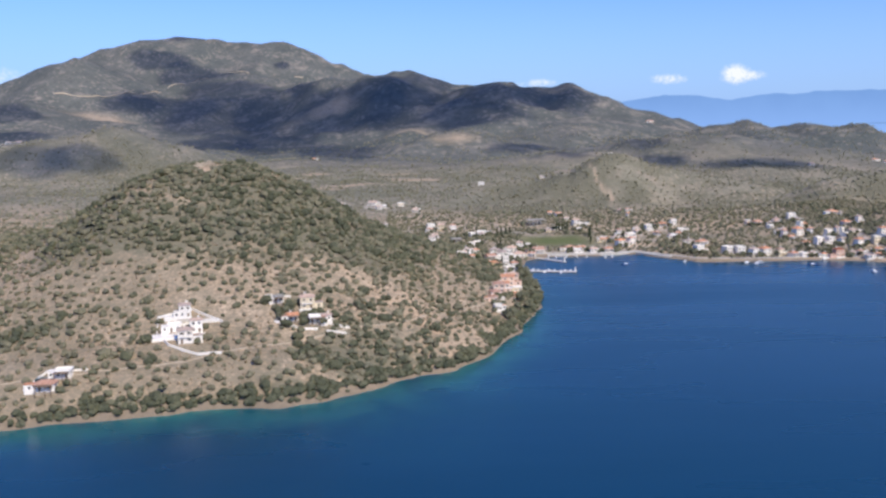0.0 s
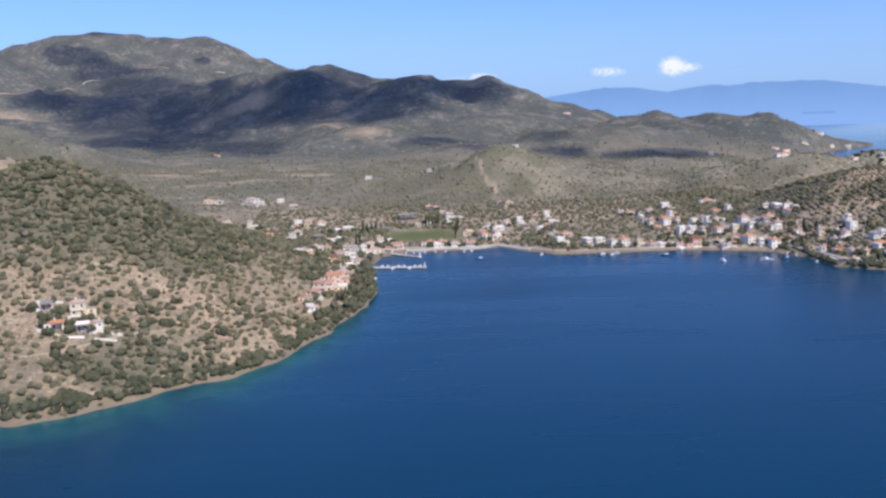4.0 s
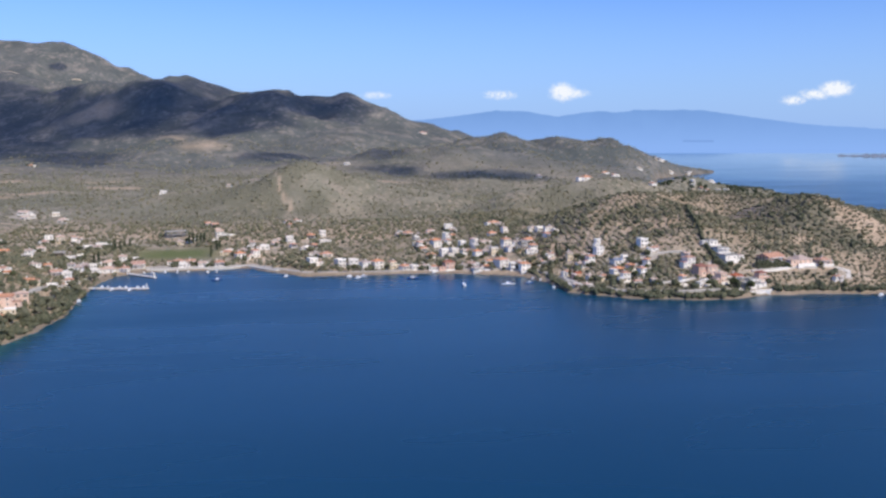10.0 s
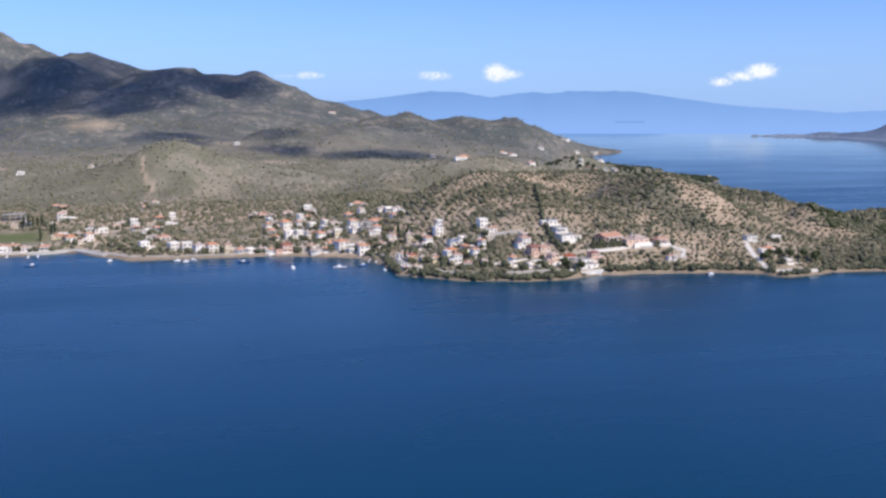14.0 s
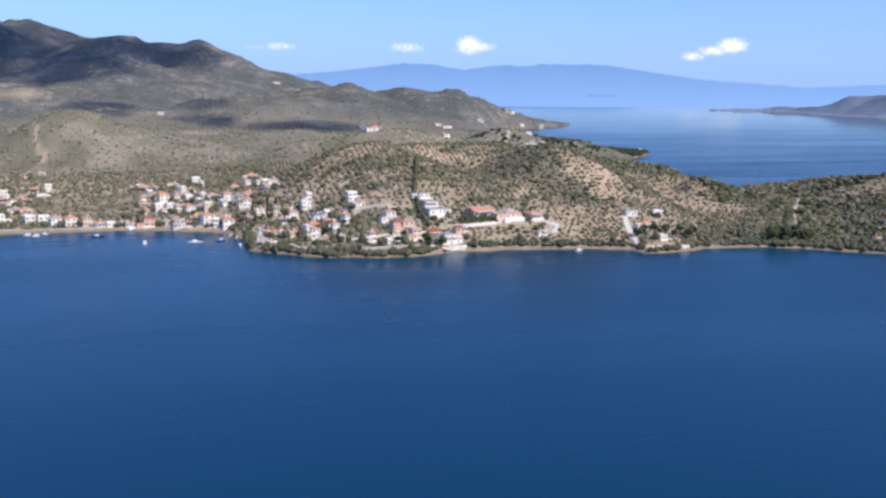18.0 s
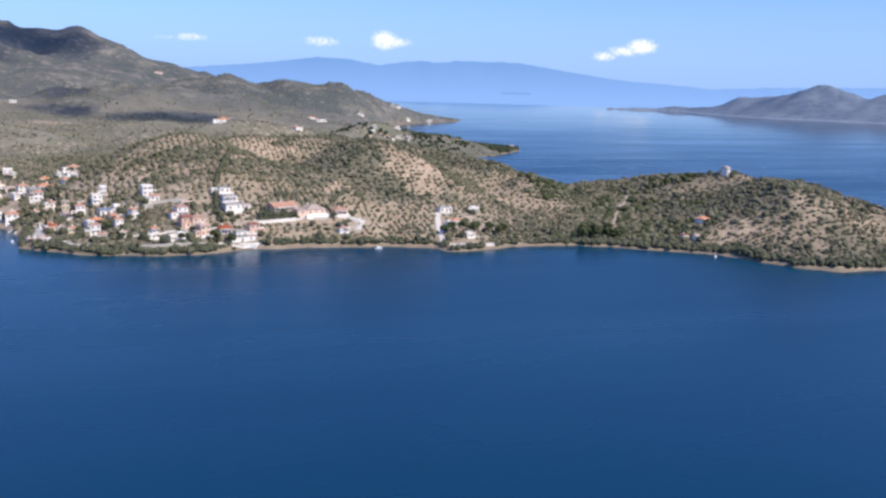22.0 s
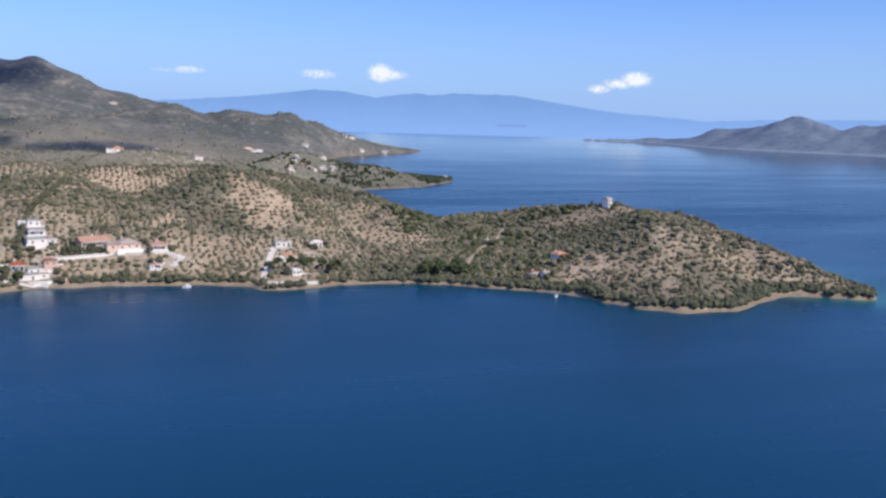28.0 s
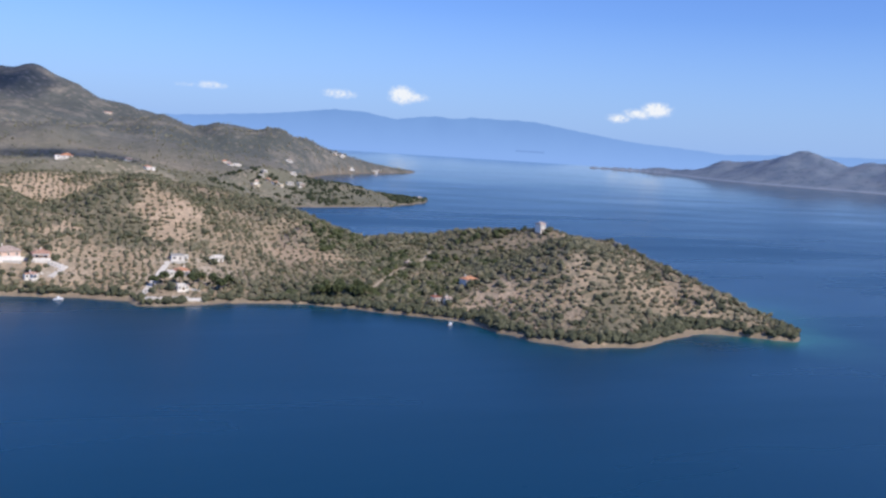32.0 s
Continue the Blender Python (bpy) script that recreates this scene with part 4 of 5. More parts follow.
DISTRICTS = [
    ("harbour", [(-136, 1087, 10.9, 1, "w", -6), (-87, 1088, 12.1, 1, "w", -1), (-77, 1053, 7.8, 1, "w", 17), (-53, 1086, 9.4, 1, "w", 10), (-34, 1033, 7.6, 1, "w", -5), (-84, 906, 9, 1, "w", 5), (-53, 874, 7.5, 1, "w", 7), (-33, 821, 8.1, 1, "w", -3), (-14, 886, 8.7, 2, "w", 15), (-4, 885, 8.6, 2, "w", -5), (8, 883, 5.9, 2, "o", 4), (-10, 842, 9.2, 1, "p", 8), (-12, 823, 5, 1, "w", 5), (10, 817, 10.9, 1, "g", 10), (29, 803, 6.3, 1, "w", 15), (26, 847, 7.2, 1, "w", 22)]),
    ("harbour", [(35, 859, 10.4, 1, "w", 1), (12, 651, 7.9, 1, "o", 12), (17, 709, 6, 1, "w", 14), (33, 634, 7.6, 1, "o", 1), (19, 642, 5, 1, "w", -8), (35, 695, 9.2, 2, "o", 23), (39, 724, 6.1, 2, "p", 1), (46, 681, 5.7, 2, "w", 2), (45, 640, 7.7, 1, "w", 20), (51, 661, 6.3, 2, "o", 10), (43, 747, 9, 1, "w", 7), (57, 768, 12, 2, "w", 16), (65, 783, 6.6, 2, "p", -7), (79, 764, 11.9, 2, "o", 14), (61, 741, 11.6, 1, "p", 4), (72, 746, 8, 1, "o", -5)]),
    ("shore hotel", [(27, 513, 6.1, 1, "o", 13), (29, 526, 7.5, 1, "o", 21), (32, 536, 8.3, 2, "o", -2), (35, 549, 9.2, 1, "o", 12), (39, 562, 10.1, 2, "o", 1), (43, 579, 9, 2, "p", 15), (44, 553, 6.6, 1, "w", 15), (42, 538, 5, 1, "o", -1), (29, 499, 5, 1, "w", 18)]),
    ("beach", [(100, 870, 7.3, 1, "w", 13), (92, 911, 19.8, 2, "c", 13), (123, 978, 8.3, 1, "w", 18), (128, 948, 6.9, 1, "w", 5), (132, 906, 8.7, 2, "w", 16), (130, 872, 5, 1, "w", 20), (108, 776, 10.2, 1, "w", -5), (117, 776, 9.3, 1, "o", 19), (127, 766, 7.3, 1, "p", 4), (140, 768, 9.2, 2, "o", 7), (144, 814, 7.8, 1, "w", -4), (155, 792, 9.5, 2, "w", 22), (156, 822, 8.9, 1, "p", 9), (167, 803, 7.7, 2, "o", 28), (174, 839, 9.1, 1, "w", 9), (183, 853, 7.2, 1, "w", 18)]),
    ("beach", [(196, 866, 7.3, 2, "w", 13), (199, 843, 7.1, 1, "w", 20), (216, 892, 9.7, 1, "o", 6), (226, 857, 8.3, 1, "w", 6), (210, 824, 7, 1, "w", 24), (212, 748, 9, 2, "w", 24), (225, 784, 9.5, 2, "o", 18), (233, 739, 8.9, 2, "w", 30), (205, 1009, 5.5, 1, "w", 7), (198, 970, 5, 1, "w", 27)]),
    ("village front", [(243, 737, 8.9, 2, "w", 6), (251, 728, 8.8, 2, "w", 31), (261, 730, 9.8, 2, "o", 20), (272, 726, 7.1, 2, "w", 20), (281, 722, 8.8, 1, "o", 31), (288, 720, 7.1, 1, "w", 25), (296, 721, 5.3, 1, "p", 25), (303, 715, 5.3, 1, "w", 2), (314, 714, 9.7, 2, "r", 12), (326, 715, 5.3, 1, "w", 3), (333, 703, 7, 1, "p", 6), (341, 704, 5, 1, "w", 7), (353, 705, 11.5, 2, "o", 28), (359, 694, 5, 2, "w", 4), (367, 689, 9.6, 3, "o", 10)]),
    ("village", [(306, 880, 10.8, 2, "o", 16), (300, 890, 5, 1, "w", 27), (310, 857, 5.3, 1, "w", 31), (331, 897, 6.7, 1, "w", 23), (308, 827, 7.1, 1, "w", 7), (308, 798, 6.4, 1, "w", 18), (322, 819, 10.1, 2, "o", 23), (350, 909, 9, 2, "w", 2), (345, 863, 6.4, 1, "w", 22), (321, 768, 9.5, 2, "w", 12), (328, 764, 7.6, 2, "w", 19), (342, 800, 7, 2, "w", 22), (337, 762, 7.6, 2, "o", 22), (353, 807, 6, 2, "o", 17), (402, 934, 13, 1, "o", 18), (381, 853, 9.6, 1, "o", 6)]),
    ("village", [(359, 791, 8.9, 1, "p", 16), (351, 747, 8.4, 2, "w", 4), (355, 738, 7.4, 2, "w", 15), (370, 758, 8.6, 2, "w", 17), (371, 739, 8.4, 2, "w", 25), (378, 732, 7.4, 2, "g", 13), (382, 718, 7.3, 3, "o", 1), (385, 742, 12.2, 1, "o", 17), (400, 762, 8.7, 2, "w", 7), (399, 737, 7.5, 2, "w", 24), (405, 737, 5, 1, "w", 13), (388, 688, 5, 1, "w", 12), (381, 692, 5, 1, "w", 29)]),
    ("point", [(401, 661, 8.5, 2, "w", 13), (408, 660, 7.7, 2, "w", 11), (418, 671, 8.7, 3, "w", 11), (422, 684, 5.4, 2, "w", 15), (409, 675, 5.2, 1, "w", 3), (389, 653, 6.7, 1, "o", 18), (392, 641, 7.4, 1, "r", 30), (422, 645, 9.3, 2, "b", 18), (429, 648, 5, 2, "w", 24), (404, 622, 5.7, 1, "o", 30), (388, 610, 5.5, 1, "w", 27), (381, 613, 5, 1, "w", 24), (427, 631, 7.5, 1, "w", 26), (417, 629, 9.9, 1, "w", 26), (416, 612, 8.1, 2, "o", 8), (429, 615, 6.5, 2, "w", 16)]),
    ("point", [(448, 661, 8.8, 2, "w", 11), (431, 600, 5, 1, "w", 8), (465, 620, 10.1, 2, "o", 18), (467, 605, 11.6, 2, "r", 10), (457, 585, 5.2, 1, "w", 20)]),
    ("hillside hotel", [(494, 645, 9, 1, "f", 12), (496, 635, 11.5, 1, "f", 8), (496, 625, 13.5, 1, "f", 14), (473, 604, 10.2, 2, "o", 13), (475, 592, 8, 2, "p", 23), (488, 596, 10.1, 1, "r", 3), (493, 585, 13.2, 1, "f", 6), (496, 591, 8.7, 1, "f", 17), (504, 593, 8, 2, "r", 13), (526, 619, 20.4, 1, "o", 21), (545, 613, 15.4, 1, "p", 11), (562, 612, 11.2, 1, "o", 6), (559, 590, 5, 1, "w", 30), (462, 588, 5, 1, "w", 8)]),
    ("cove", [(635, 617, 9.5, 1, "f", 5), (659, 620, 8.2, 1, "w", 9), (636, 596, 11.3, 1, "o", 11), (634, 569, 6, 1, "w", 7), (792, 545, 11.7, 1, "o", 17), (883, 638, 8.5, 2, "p", 30), (766, 529, 5, 1, "r", 4), (771, 523, 5, 1, "p", 13), (786, 638, 5, 1, "w", 21), (903, 568, 5.5, 1, "g", 28)]),
    ("uplands", [(639, 1090, 9.2, 1, "w", 32), (558, 1100, 14.4, 1, "o", 5), (780, 1264, 8.6, 1, "w", 17), (1034, 1764, 11.2, 1, "w", 28), (847, 1345, 6.7, 1, "w", 2), (808, 1652, 10.2, 1, "w", 19), (606, 2668, 22.9, 1, "w", 6), (1121, 2156, 12.4, 1, "w", 25)]),
    ("plain", [(-260, 1815, 9.2, 1, "w", 22), (127, 1176, 6.6, 1, "w", 9), (49, 1185, 8.8, 1, "w", -8), (308, 1665, 12.6, 1, "w", 2), (-125, 1085, 7.5, 1, "w", 5)]),
    ("far shore", [(1095, 2130, 11, 1, "w", 27), (939, 1853, 9.4, 1, "w", 8), (1220, 2221, 11.6, 1, "w", 22), (1239, 2240, 10.3, 1, "w", 13), (1143, 2147, 9.7, 1, "w", 9), (800, 1314, 6.6, 1, "w", 23), (795, 1301, 6.5, 1, "w", 10), (784, 1279, 7.2, 1, "w", 12), (811, 1285, 6.5, 1, "w", 25), (834, 1296, 7.4, 1, "w", 16), (847, 1299, 7.5, 1, "w", 25), (849, 1292, 6.6, 1, "w", 17), (790, 1661, 12.4, 1, "w", 5), (794, 1627, 8.1, 1, "w", 14), (631, 1555, 11.4, 1, "p", 28), (802, 1290, 5.7, 1, "o", 18)]),
    ("far shore", [(817, 1280, 5.7, 1, "w", 31), (1040, 1351, 6.3, 1, "w", 0), (1065, 1417, 7, 1, "p", 11)]),
    ("far hamlet", [(-1320, 2725, 19, 1, "w", 16), (-1312, 2738, 19, 1, "w", 14), (-1295, 2737, 19, 1, "w", 10), (-1278, 2736, 17, 1, "w", 13)]),
]
rng = np.random.default_rng(11)
for group, rows in DISTRICTS:
    for x, y, w, storeys, roof, yaw in rows:
        if roof == "c":
            continue
        house(x, y, w, storeys, roof, yaw, "houses of the " + group, rng)

# small houses squeezed in between
for group, rows in DISTRICTS:
    if group in ("harbour", "village", "point", "beach", "village front"):
        for x, y, w, storeys, roof, yaw in (rows if group == "village" else rows[::2]):
            a = rng.uniform(0, 6.28)
            qx, qy = x + 11 * math.cos(a), y + 13 * math.sin(a)
            if min(math.hypot(qx - hx, qy - hy) - hr for hx, hy, hr in HOUSE_SPOTS) > 3.6 and float(inland(np.array([qx]), np.array([qy]))[0]) > 9:
                house(qx, qy, rng.uniform(5, 7.5), int(rng.integers(1, 3)), str(rng.choice(["w", "w", "o", "p"])), yaw + rng.uniform(-20, 20), "houses of the " + group, rng)


def concrete_shell(x, y, w, yaw):
    """An unfinished building: floor slabs on columns, no walls."""
    z = height_at(x, y)
    root = thing("building_shell", x, y, z, yaw, "unfinished grey concrete building, bare slabs on columns, no walls", "building")
    HOUSE_SPOTS.append((x, y, w * 0.6))
    for s in range(3):
        part("slab", box(bmesh.new(), -w / 2, w / 2, -5, 5, 2.85 * s - 0.25, 2.85 * s), CONCRETE, root)
        if s < 2:
            for px in np.linspace(-w / 2 + 0.4, w / 2 - 0.4, 5):
                for py in (-4.6, 4.6):
                    part("column", box(bmesh.new(), px - 0.2, px + 0.2, py - 0.2, py + 0.2, 2.85 * s + 0.004 if s else -1.5, 2.85 * s + 2.746), CONCRETE, root)


concrete_shell(92, 913, 19, 20)
rng = np.random.default_rng(23)
# the stepped villa, the cream villa and the shore villa on the western hill
for x, y, w, s, roof, yaw in ((-122, 413, 6.5, 2, "p", 18), (-114, 402, 6.5, 2, "p", 18), (-116, 391, 8.0, 2, "p", 18), (-124, 402, 7.0, 1, "w", 18)):
    house(x, y, w, s, roof, yaw, "stepped villa", rng, PLASTER)
house(-67, 427, 8.5, 2, "p", 12, "cream villa", rng, CREAM)
for x, y, w, s, roof, yaw in ((-62, 416, 6.5, 1, "w", 12), (-72, 414, 6.0, 1, "w", 14), (-57, 420, 5.5, 1, "w", 10), (-81, 428, 6.0, 1, "f", 12)):
    house(x, y, w, s, roof, yaw, "cream villa", rng, PLASTER)
house(-162, 353, 9.5, 1, "o", 8, "shore villa", rng, PLASTER)
house(-158, 361, 8.0, 1, "w", 8, "shore villa", rng, PLASTER)


def dense(points, step):
    """Even steps along a bent line."""
    out = []
    for a, b in zip(points, points[1:]):
        k = max(1, int(math.hypot(b[0] - a[0], b[1] - a[1]) / step))
        out += [(a[0] + (b[0] - a[0]) * i / k, a[1] + (b[1] - a[1]) * i / k) for i in range(k)]
    return np.array(out + [points[-1]], float)


def band(points, half, lift, drop, step):
    """Corners and faces of a strip with thickness laid over the ground along a line."""
    p = dense(points, step)
    t = np.gradient(p, axis=0)
    t /= np.linalg.norm(t, axis=1)[:, None]
    side = np.stack([-t[:, 1], t[:, 0]], 1) * half
    l, r = p + side, p - side
    zl, zr, zm = (np.maximum(land(q[:, 0], q[:, 1])[0], 0.3) for q in (l, r, p))
    top = np.maximum(np.maximum(zl, zr), zm) + lift
    low = np.minimum(zl, zr) - drop
    co = np.concatenate([np.c_[l, top], np.c_[r, top], np.c_[l, low], np.c_[r, low]])
    n, i = len(p), np.arange(len(p) - 1)
    quads = [np.stack(q, 1) for q in ((i, i + n, i + n + 1, i + 1), (i + 1, i + 1 + 2 * n, i + 2 * n, i), (i + n, i + 3 * n, i + 3 * n + 1, i + n + 1))]
    ends = np.array([(0, 2 * n, 3 * n, n), (n - 1, 2 * n - 1, 4 * n - 1, 3 * n - 1)])
    return co, np.concatenate(quads + [ends])


TRACKS = []


def track(name, points, width, mat, label, category="track"):
    co, quads = band(points, width / 2, 0.14, 0.5, 3.0)
    TRACKS.extend(dense(points, 3.0).tolist())
    return tagged(new(name, raw_mesh(name, co, quads, mat)), label, category, kind="structure")


def garden_wall(points, height, mat=None, label="low whitewashed retaining wall stepping along the slope", group=""):
    co, quads = band(points, 0.2, height * 0.62, 0.6, 2.0)
    TRACKS.extend(dense(points, 3.0).tolist())
    return tagged(new("retaining_wall", raw_mesh("retaining_wall", co, quads, mat or PLASTER)), label, "wall", group)


track("track", [(-260, 352), (-182, 357), (-153, 363), (-124, 370), (-97, 384), (-78, 393), (-66, 399), (-46, 418), (-25, 431), (5, 470), (25, 510)], 0.8, DIRT, "narrow pale concrete track along the foot of the hill")
track("road", [(30, 540), (38, 575), (40, 620), (52, 690), (56, 742), (90, 765), (130, 763), (165, 768), (188, 742), (206, 722), (251, 717), (301, 719), (338, 707), (372, 690), (384, 650), (388, 616), (410, 592), (445, 580), (480, 579)], 4.0, PAVING, "pale coast road behind the beach and the harbour", "road")
track("beach", [(86, 757), (110, 758), (140, 759), (162, 766), (178, 744), (186, 736)], 5.0, PAVING, "pale shingle beach along the harbour front", "beach")
track("lane", [(630, 614), (622, 590), (614, 562)], 3.4, WHITE_PAVING, "straight pale concrete lane running down to the shore")
track("lane", [(614, 556), (626, 552), (646, 553)], 3.8, WHITE_PAVING, "pale paved terrace lane along the water's edge")
track("lane", [(505, 606), (520, 607), (540, 608), (562, 610), (575, 602), (568, 590)], 3.2, WHITE_PAVING, "pale terrace road below the hillside hotel")
track("lane", [(812, 667), (788, 641), (770, 615), (752, 590), (738, 566)], 1.5, DIRT, "dirt lane winding over the low neck of land")
track("lane", [(420, 652), (434, 642), (450, 645), (470, 640)], 2.6, PAVING, "pale lane between houses on the slope")
track("lane", [(436, 598), (450, 596), (462, 600), (476, 592)], 2.4, WHITE_PAVING, "pale lane above the shore hedge")
track("lane", [(388, 660), (384, 640), (382, 618)], 3.0, WHITE_PAVING, "pale lane down to the small boat landing")
track("track", [(-120, 1040), (-60, 1000), (-40, 960), (-20, 920)], 3.0, DIRT, "dirt track between groves behind the harbour")
track("track", [(-20, 930), (30, 940), (60, 900)], 3.0, DIRT, "dirt track along the edge of the fields")
track("mountain_road", [(-1416, 3332), (-1378, 3356), (-1324, 3369), (-1267, 3400), (-1212, 3487), (-1196, 3569), (-1168, 3704), (-1131, 3824), (-1077, 3898), (-995, 3928), (-911, 3932), (-837, 3965), (-806, 4061), (-717, 4118), (-628, 4149)], 5.0, DIRT, "pale dirt road climbing across the mountain flank", "road")
garden_wall([(-134, 411), (-120, 418), (-104, 410)], 1.6, group="walls of the stepped villa")
garden_wall([(-134, 411), (-131, 398), (-122, 386), (-108, 381), (-98, 382)], 1.5, group="walls of the stepped villa")
garden_wall([(-128, 404), (-118, 408)], 1.4, group="walls of the stepped villa")
garden_wall([(-88, 432), (-76, 434)], 1.5, group="walls of the cream villa")
garden_wall([(-80, 411), (-68, 408), (-60, 411)], 1.5, group="walls of the cream villa")
garden_wall([(-58, 425), (-50, 417), (-46, 418)], 1.5, group="walls of the cream villa")
garden_wall([(-56, 411), (-47, 413)], 1.4, group="walls of the cream villa")
garden_wall([(-171, 352), (-166, 364), (-150, 366)], 1.3, group="walls of the shore villa")
garden_wall([(508, 604), (522, 605), (545, 607)], 1.8, group="walls of the hillside hotel")
garden_wall([(482, 580), (496, 578), (512, 582)], 1.6, group="walls of the hillside hotel")
garden_wall([(566, 604), (573, 600)], 1.5, group="walls of the hillside hotel")
garden_wall([(556, 588), (564, 594)], 1.3, group="walls of the hillside hotel")
garden_wall([(614, 549.5), (646, 549.5)], 2.2, group="walls of the cove house")
garden_wall([(630, 574), (644, 568)], 1.3, group="walls of the cove house")
garden_wall([(650, 612), (672, 612)], 1.2, STONE, "low dry-stone wall on the slope", "walls of the cove house")
garden_wall([(384, 606), (392, 602), (400, 606)], 1.2, group="walls of the point")


def terrace(x, y, w, d, yaw, mat, label):
    gx = [height_at(x + math.cos(radians(yaw)) * a * w / 2 - math.sin(radians(yaw)) * b * d / 2, y + math.sin(radians(yaw)) * a * w / 2 + math.cos(radians(yaw)) * b * d / 2) for a in (-1, 1) for b in (-1, 1)]
    z = sorted(gx)[2] + 0.25
    ob = part("terrace", box(bmesh.new(), -w / 2, w / 2, -d / 2, d / 2, min(gx) - z - 0.6, 0), mat)
    ob.matrix_basis = pose(x, y, z, 0, 0, yaw)
    HOUSE_SPOTS.append((x, y, max(w, d) * 0.5))
    return tagged(ob, label, "terrace")


terrace(-126, 395, 12, 9, 18, PLASTER, "white paved terrace below the stepped villa")
terrace(-127, 412, 9, 5, 18, PLASTER, "white paved terrace beside the stepped villa")
terrace(-110, 411, 8, 3, 10, PLASTER, "narrow white terrace along the upper villa")
terrace(-165, 359, 7, 4, 8, POOL, "dark green covered basin beside the shore villa")
terrace(545, 607, 16, 4, -8, PAVING, "broad pale forecourt of the hillside hotel")
terrace(498, 581, 12, 3, -20, PLASTER, "white sun terrace above the beach")
terrace(630, 556, 14, 2.4, 0, PAVING, "pale quay terrace at the water's edge")

# stone ruin on the hilltop: broken courses, lower towards their ends
rx, ry = -146, 561
ruin = thing("stone_ruin", rx, ry, height_at(rx, ry), 12, "weathered stone ruin on the wooded hilltop, roofless walls", "ruin")
rng = np.random.default_rng(19)
for x0, y0, x1, y1, h in ((-8, 3, -2, 4, 3.2), (-2, 4, 3, 3.5, 3.8), (3, 3.5, 4, -2, 2.2), (-8, 3, -8.5, -3, 2.4), (-8.5, -3, -3, -4, 1.5), (5, -4, 10, -3, 1.3), (-13, -5, -9, -4, 1.0), (7, 2, 12, 3, 1.4)):
    k = max(3, int(math.hypot(x1 - x0, y1 - y0) / 0.8))
    bm = bmesh.new()
    for i in range(k):
        u0, u1 = i / k, (i + 1) / k - 0.004
        ax, ay, bx, by = x0 + (x1 - x0) * u0, y0 + (y1 - y0) * u0, x0 + (x1 - x0) * u1, y0 + (y1 - y0) * u1
        box(bm, min(ax, bx) - 0.4, max(ax, bx) + 0.4, min(ay, by) - 0.4, max(ay, by) + 0.4, -3, h * rng.uniform(0.55, 1.0) * (0.6 + 0.4 * math.sin(math.pi * (i + 0.5) / k)))
    part("wall", bm, STONE, ruin)
HOUSE_SPOTS.append((rx, ry, 6))

# ---- harbour ----


def jetty(ax, ay, bx, by, width, label):
    """A concrete jetty on piles, with bollards and lamp posts."""
    length = math.hypot(bx - ax, by - ay)
    yaw = math.degrees(math.atan2(by - ay, bx - ax))
    root = thing("jetty", ax, ay, 0, yaw, label, "jetty")
    deck = bmesh.new()
    box(deck, 0, length, -width / 2, width / 2, 0.55, 1.15)
    part("deck", deck, PLASTER, root, "pale concrete deck")
    for i in range(int(length / 5) + 1):
        for s in (-1, 1):
            part("pile", box(bmesh.new(), i * 5 + 0.1, i * 5 + 0.7, s * width * 0.4 - 0.3, s * width * 0.4 + 0.3, -4, 0.546), CONCRETE, root)
            part("bollard", box(bmesh.new(), i * 5 + 1.0, i * 5 + 1.25, s * width * 0.42 - 0.12, s * width * 0.42 + 0.12, 1.154, 1.6), METAL, root)
    lamp = bmesh.new()
    bmesh.ops.create_cone(lamp, cap_ends=True, segments=8, radius1=0.5, radius2=0.35, depth=3.2, matrix=Matrix.Translation((length - 1.2, 0, 2.754)))
    part("beacon", lamp, PLASTER, root)
    return root


jetty(57, 680.5, 99, 672, 2.6, "long white concrete jetty with small boats moored along it")
jetty(74, 744, 97, 721, 2.4, "short white pier at the harbour beach")


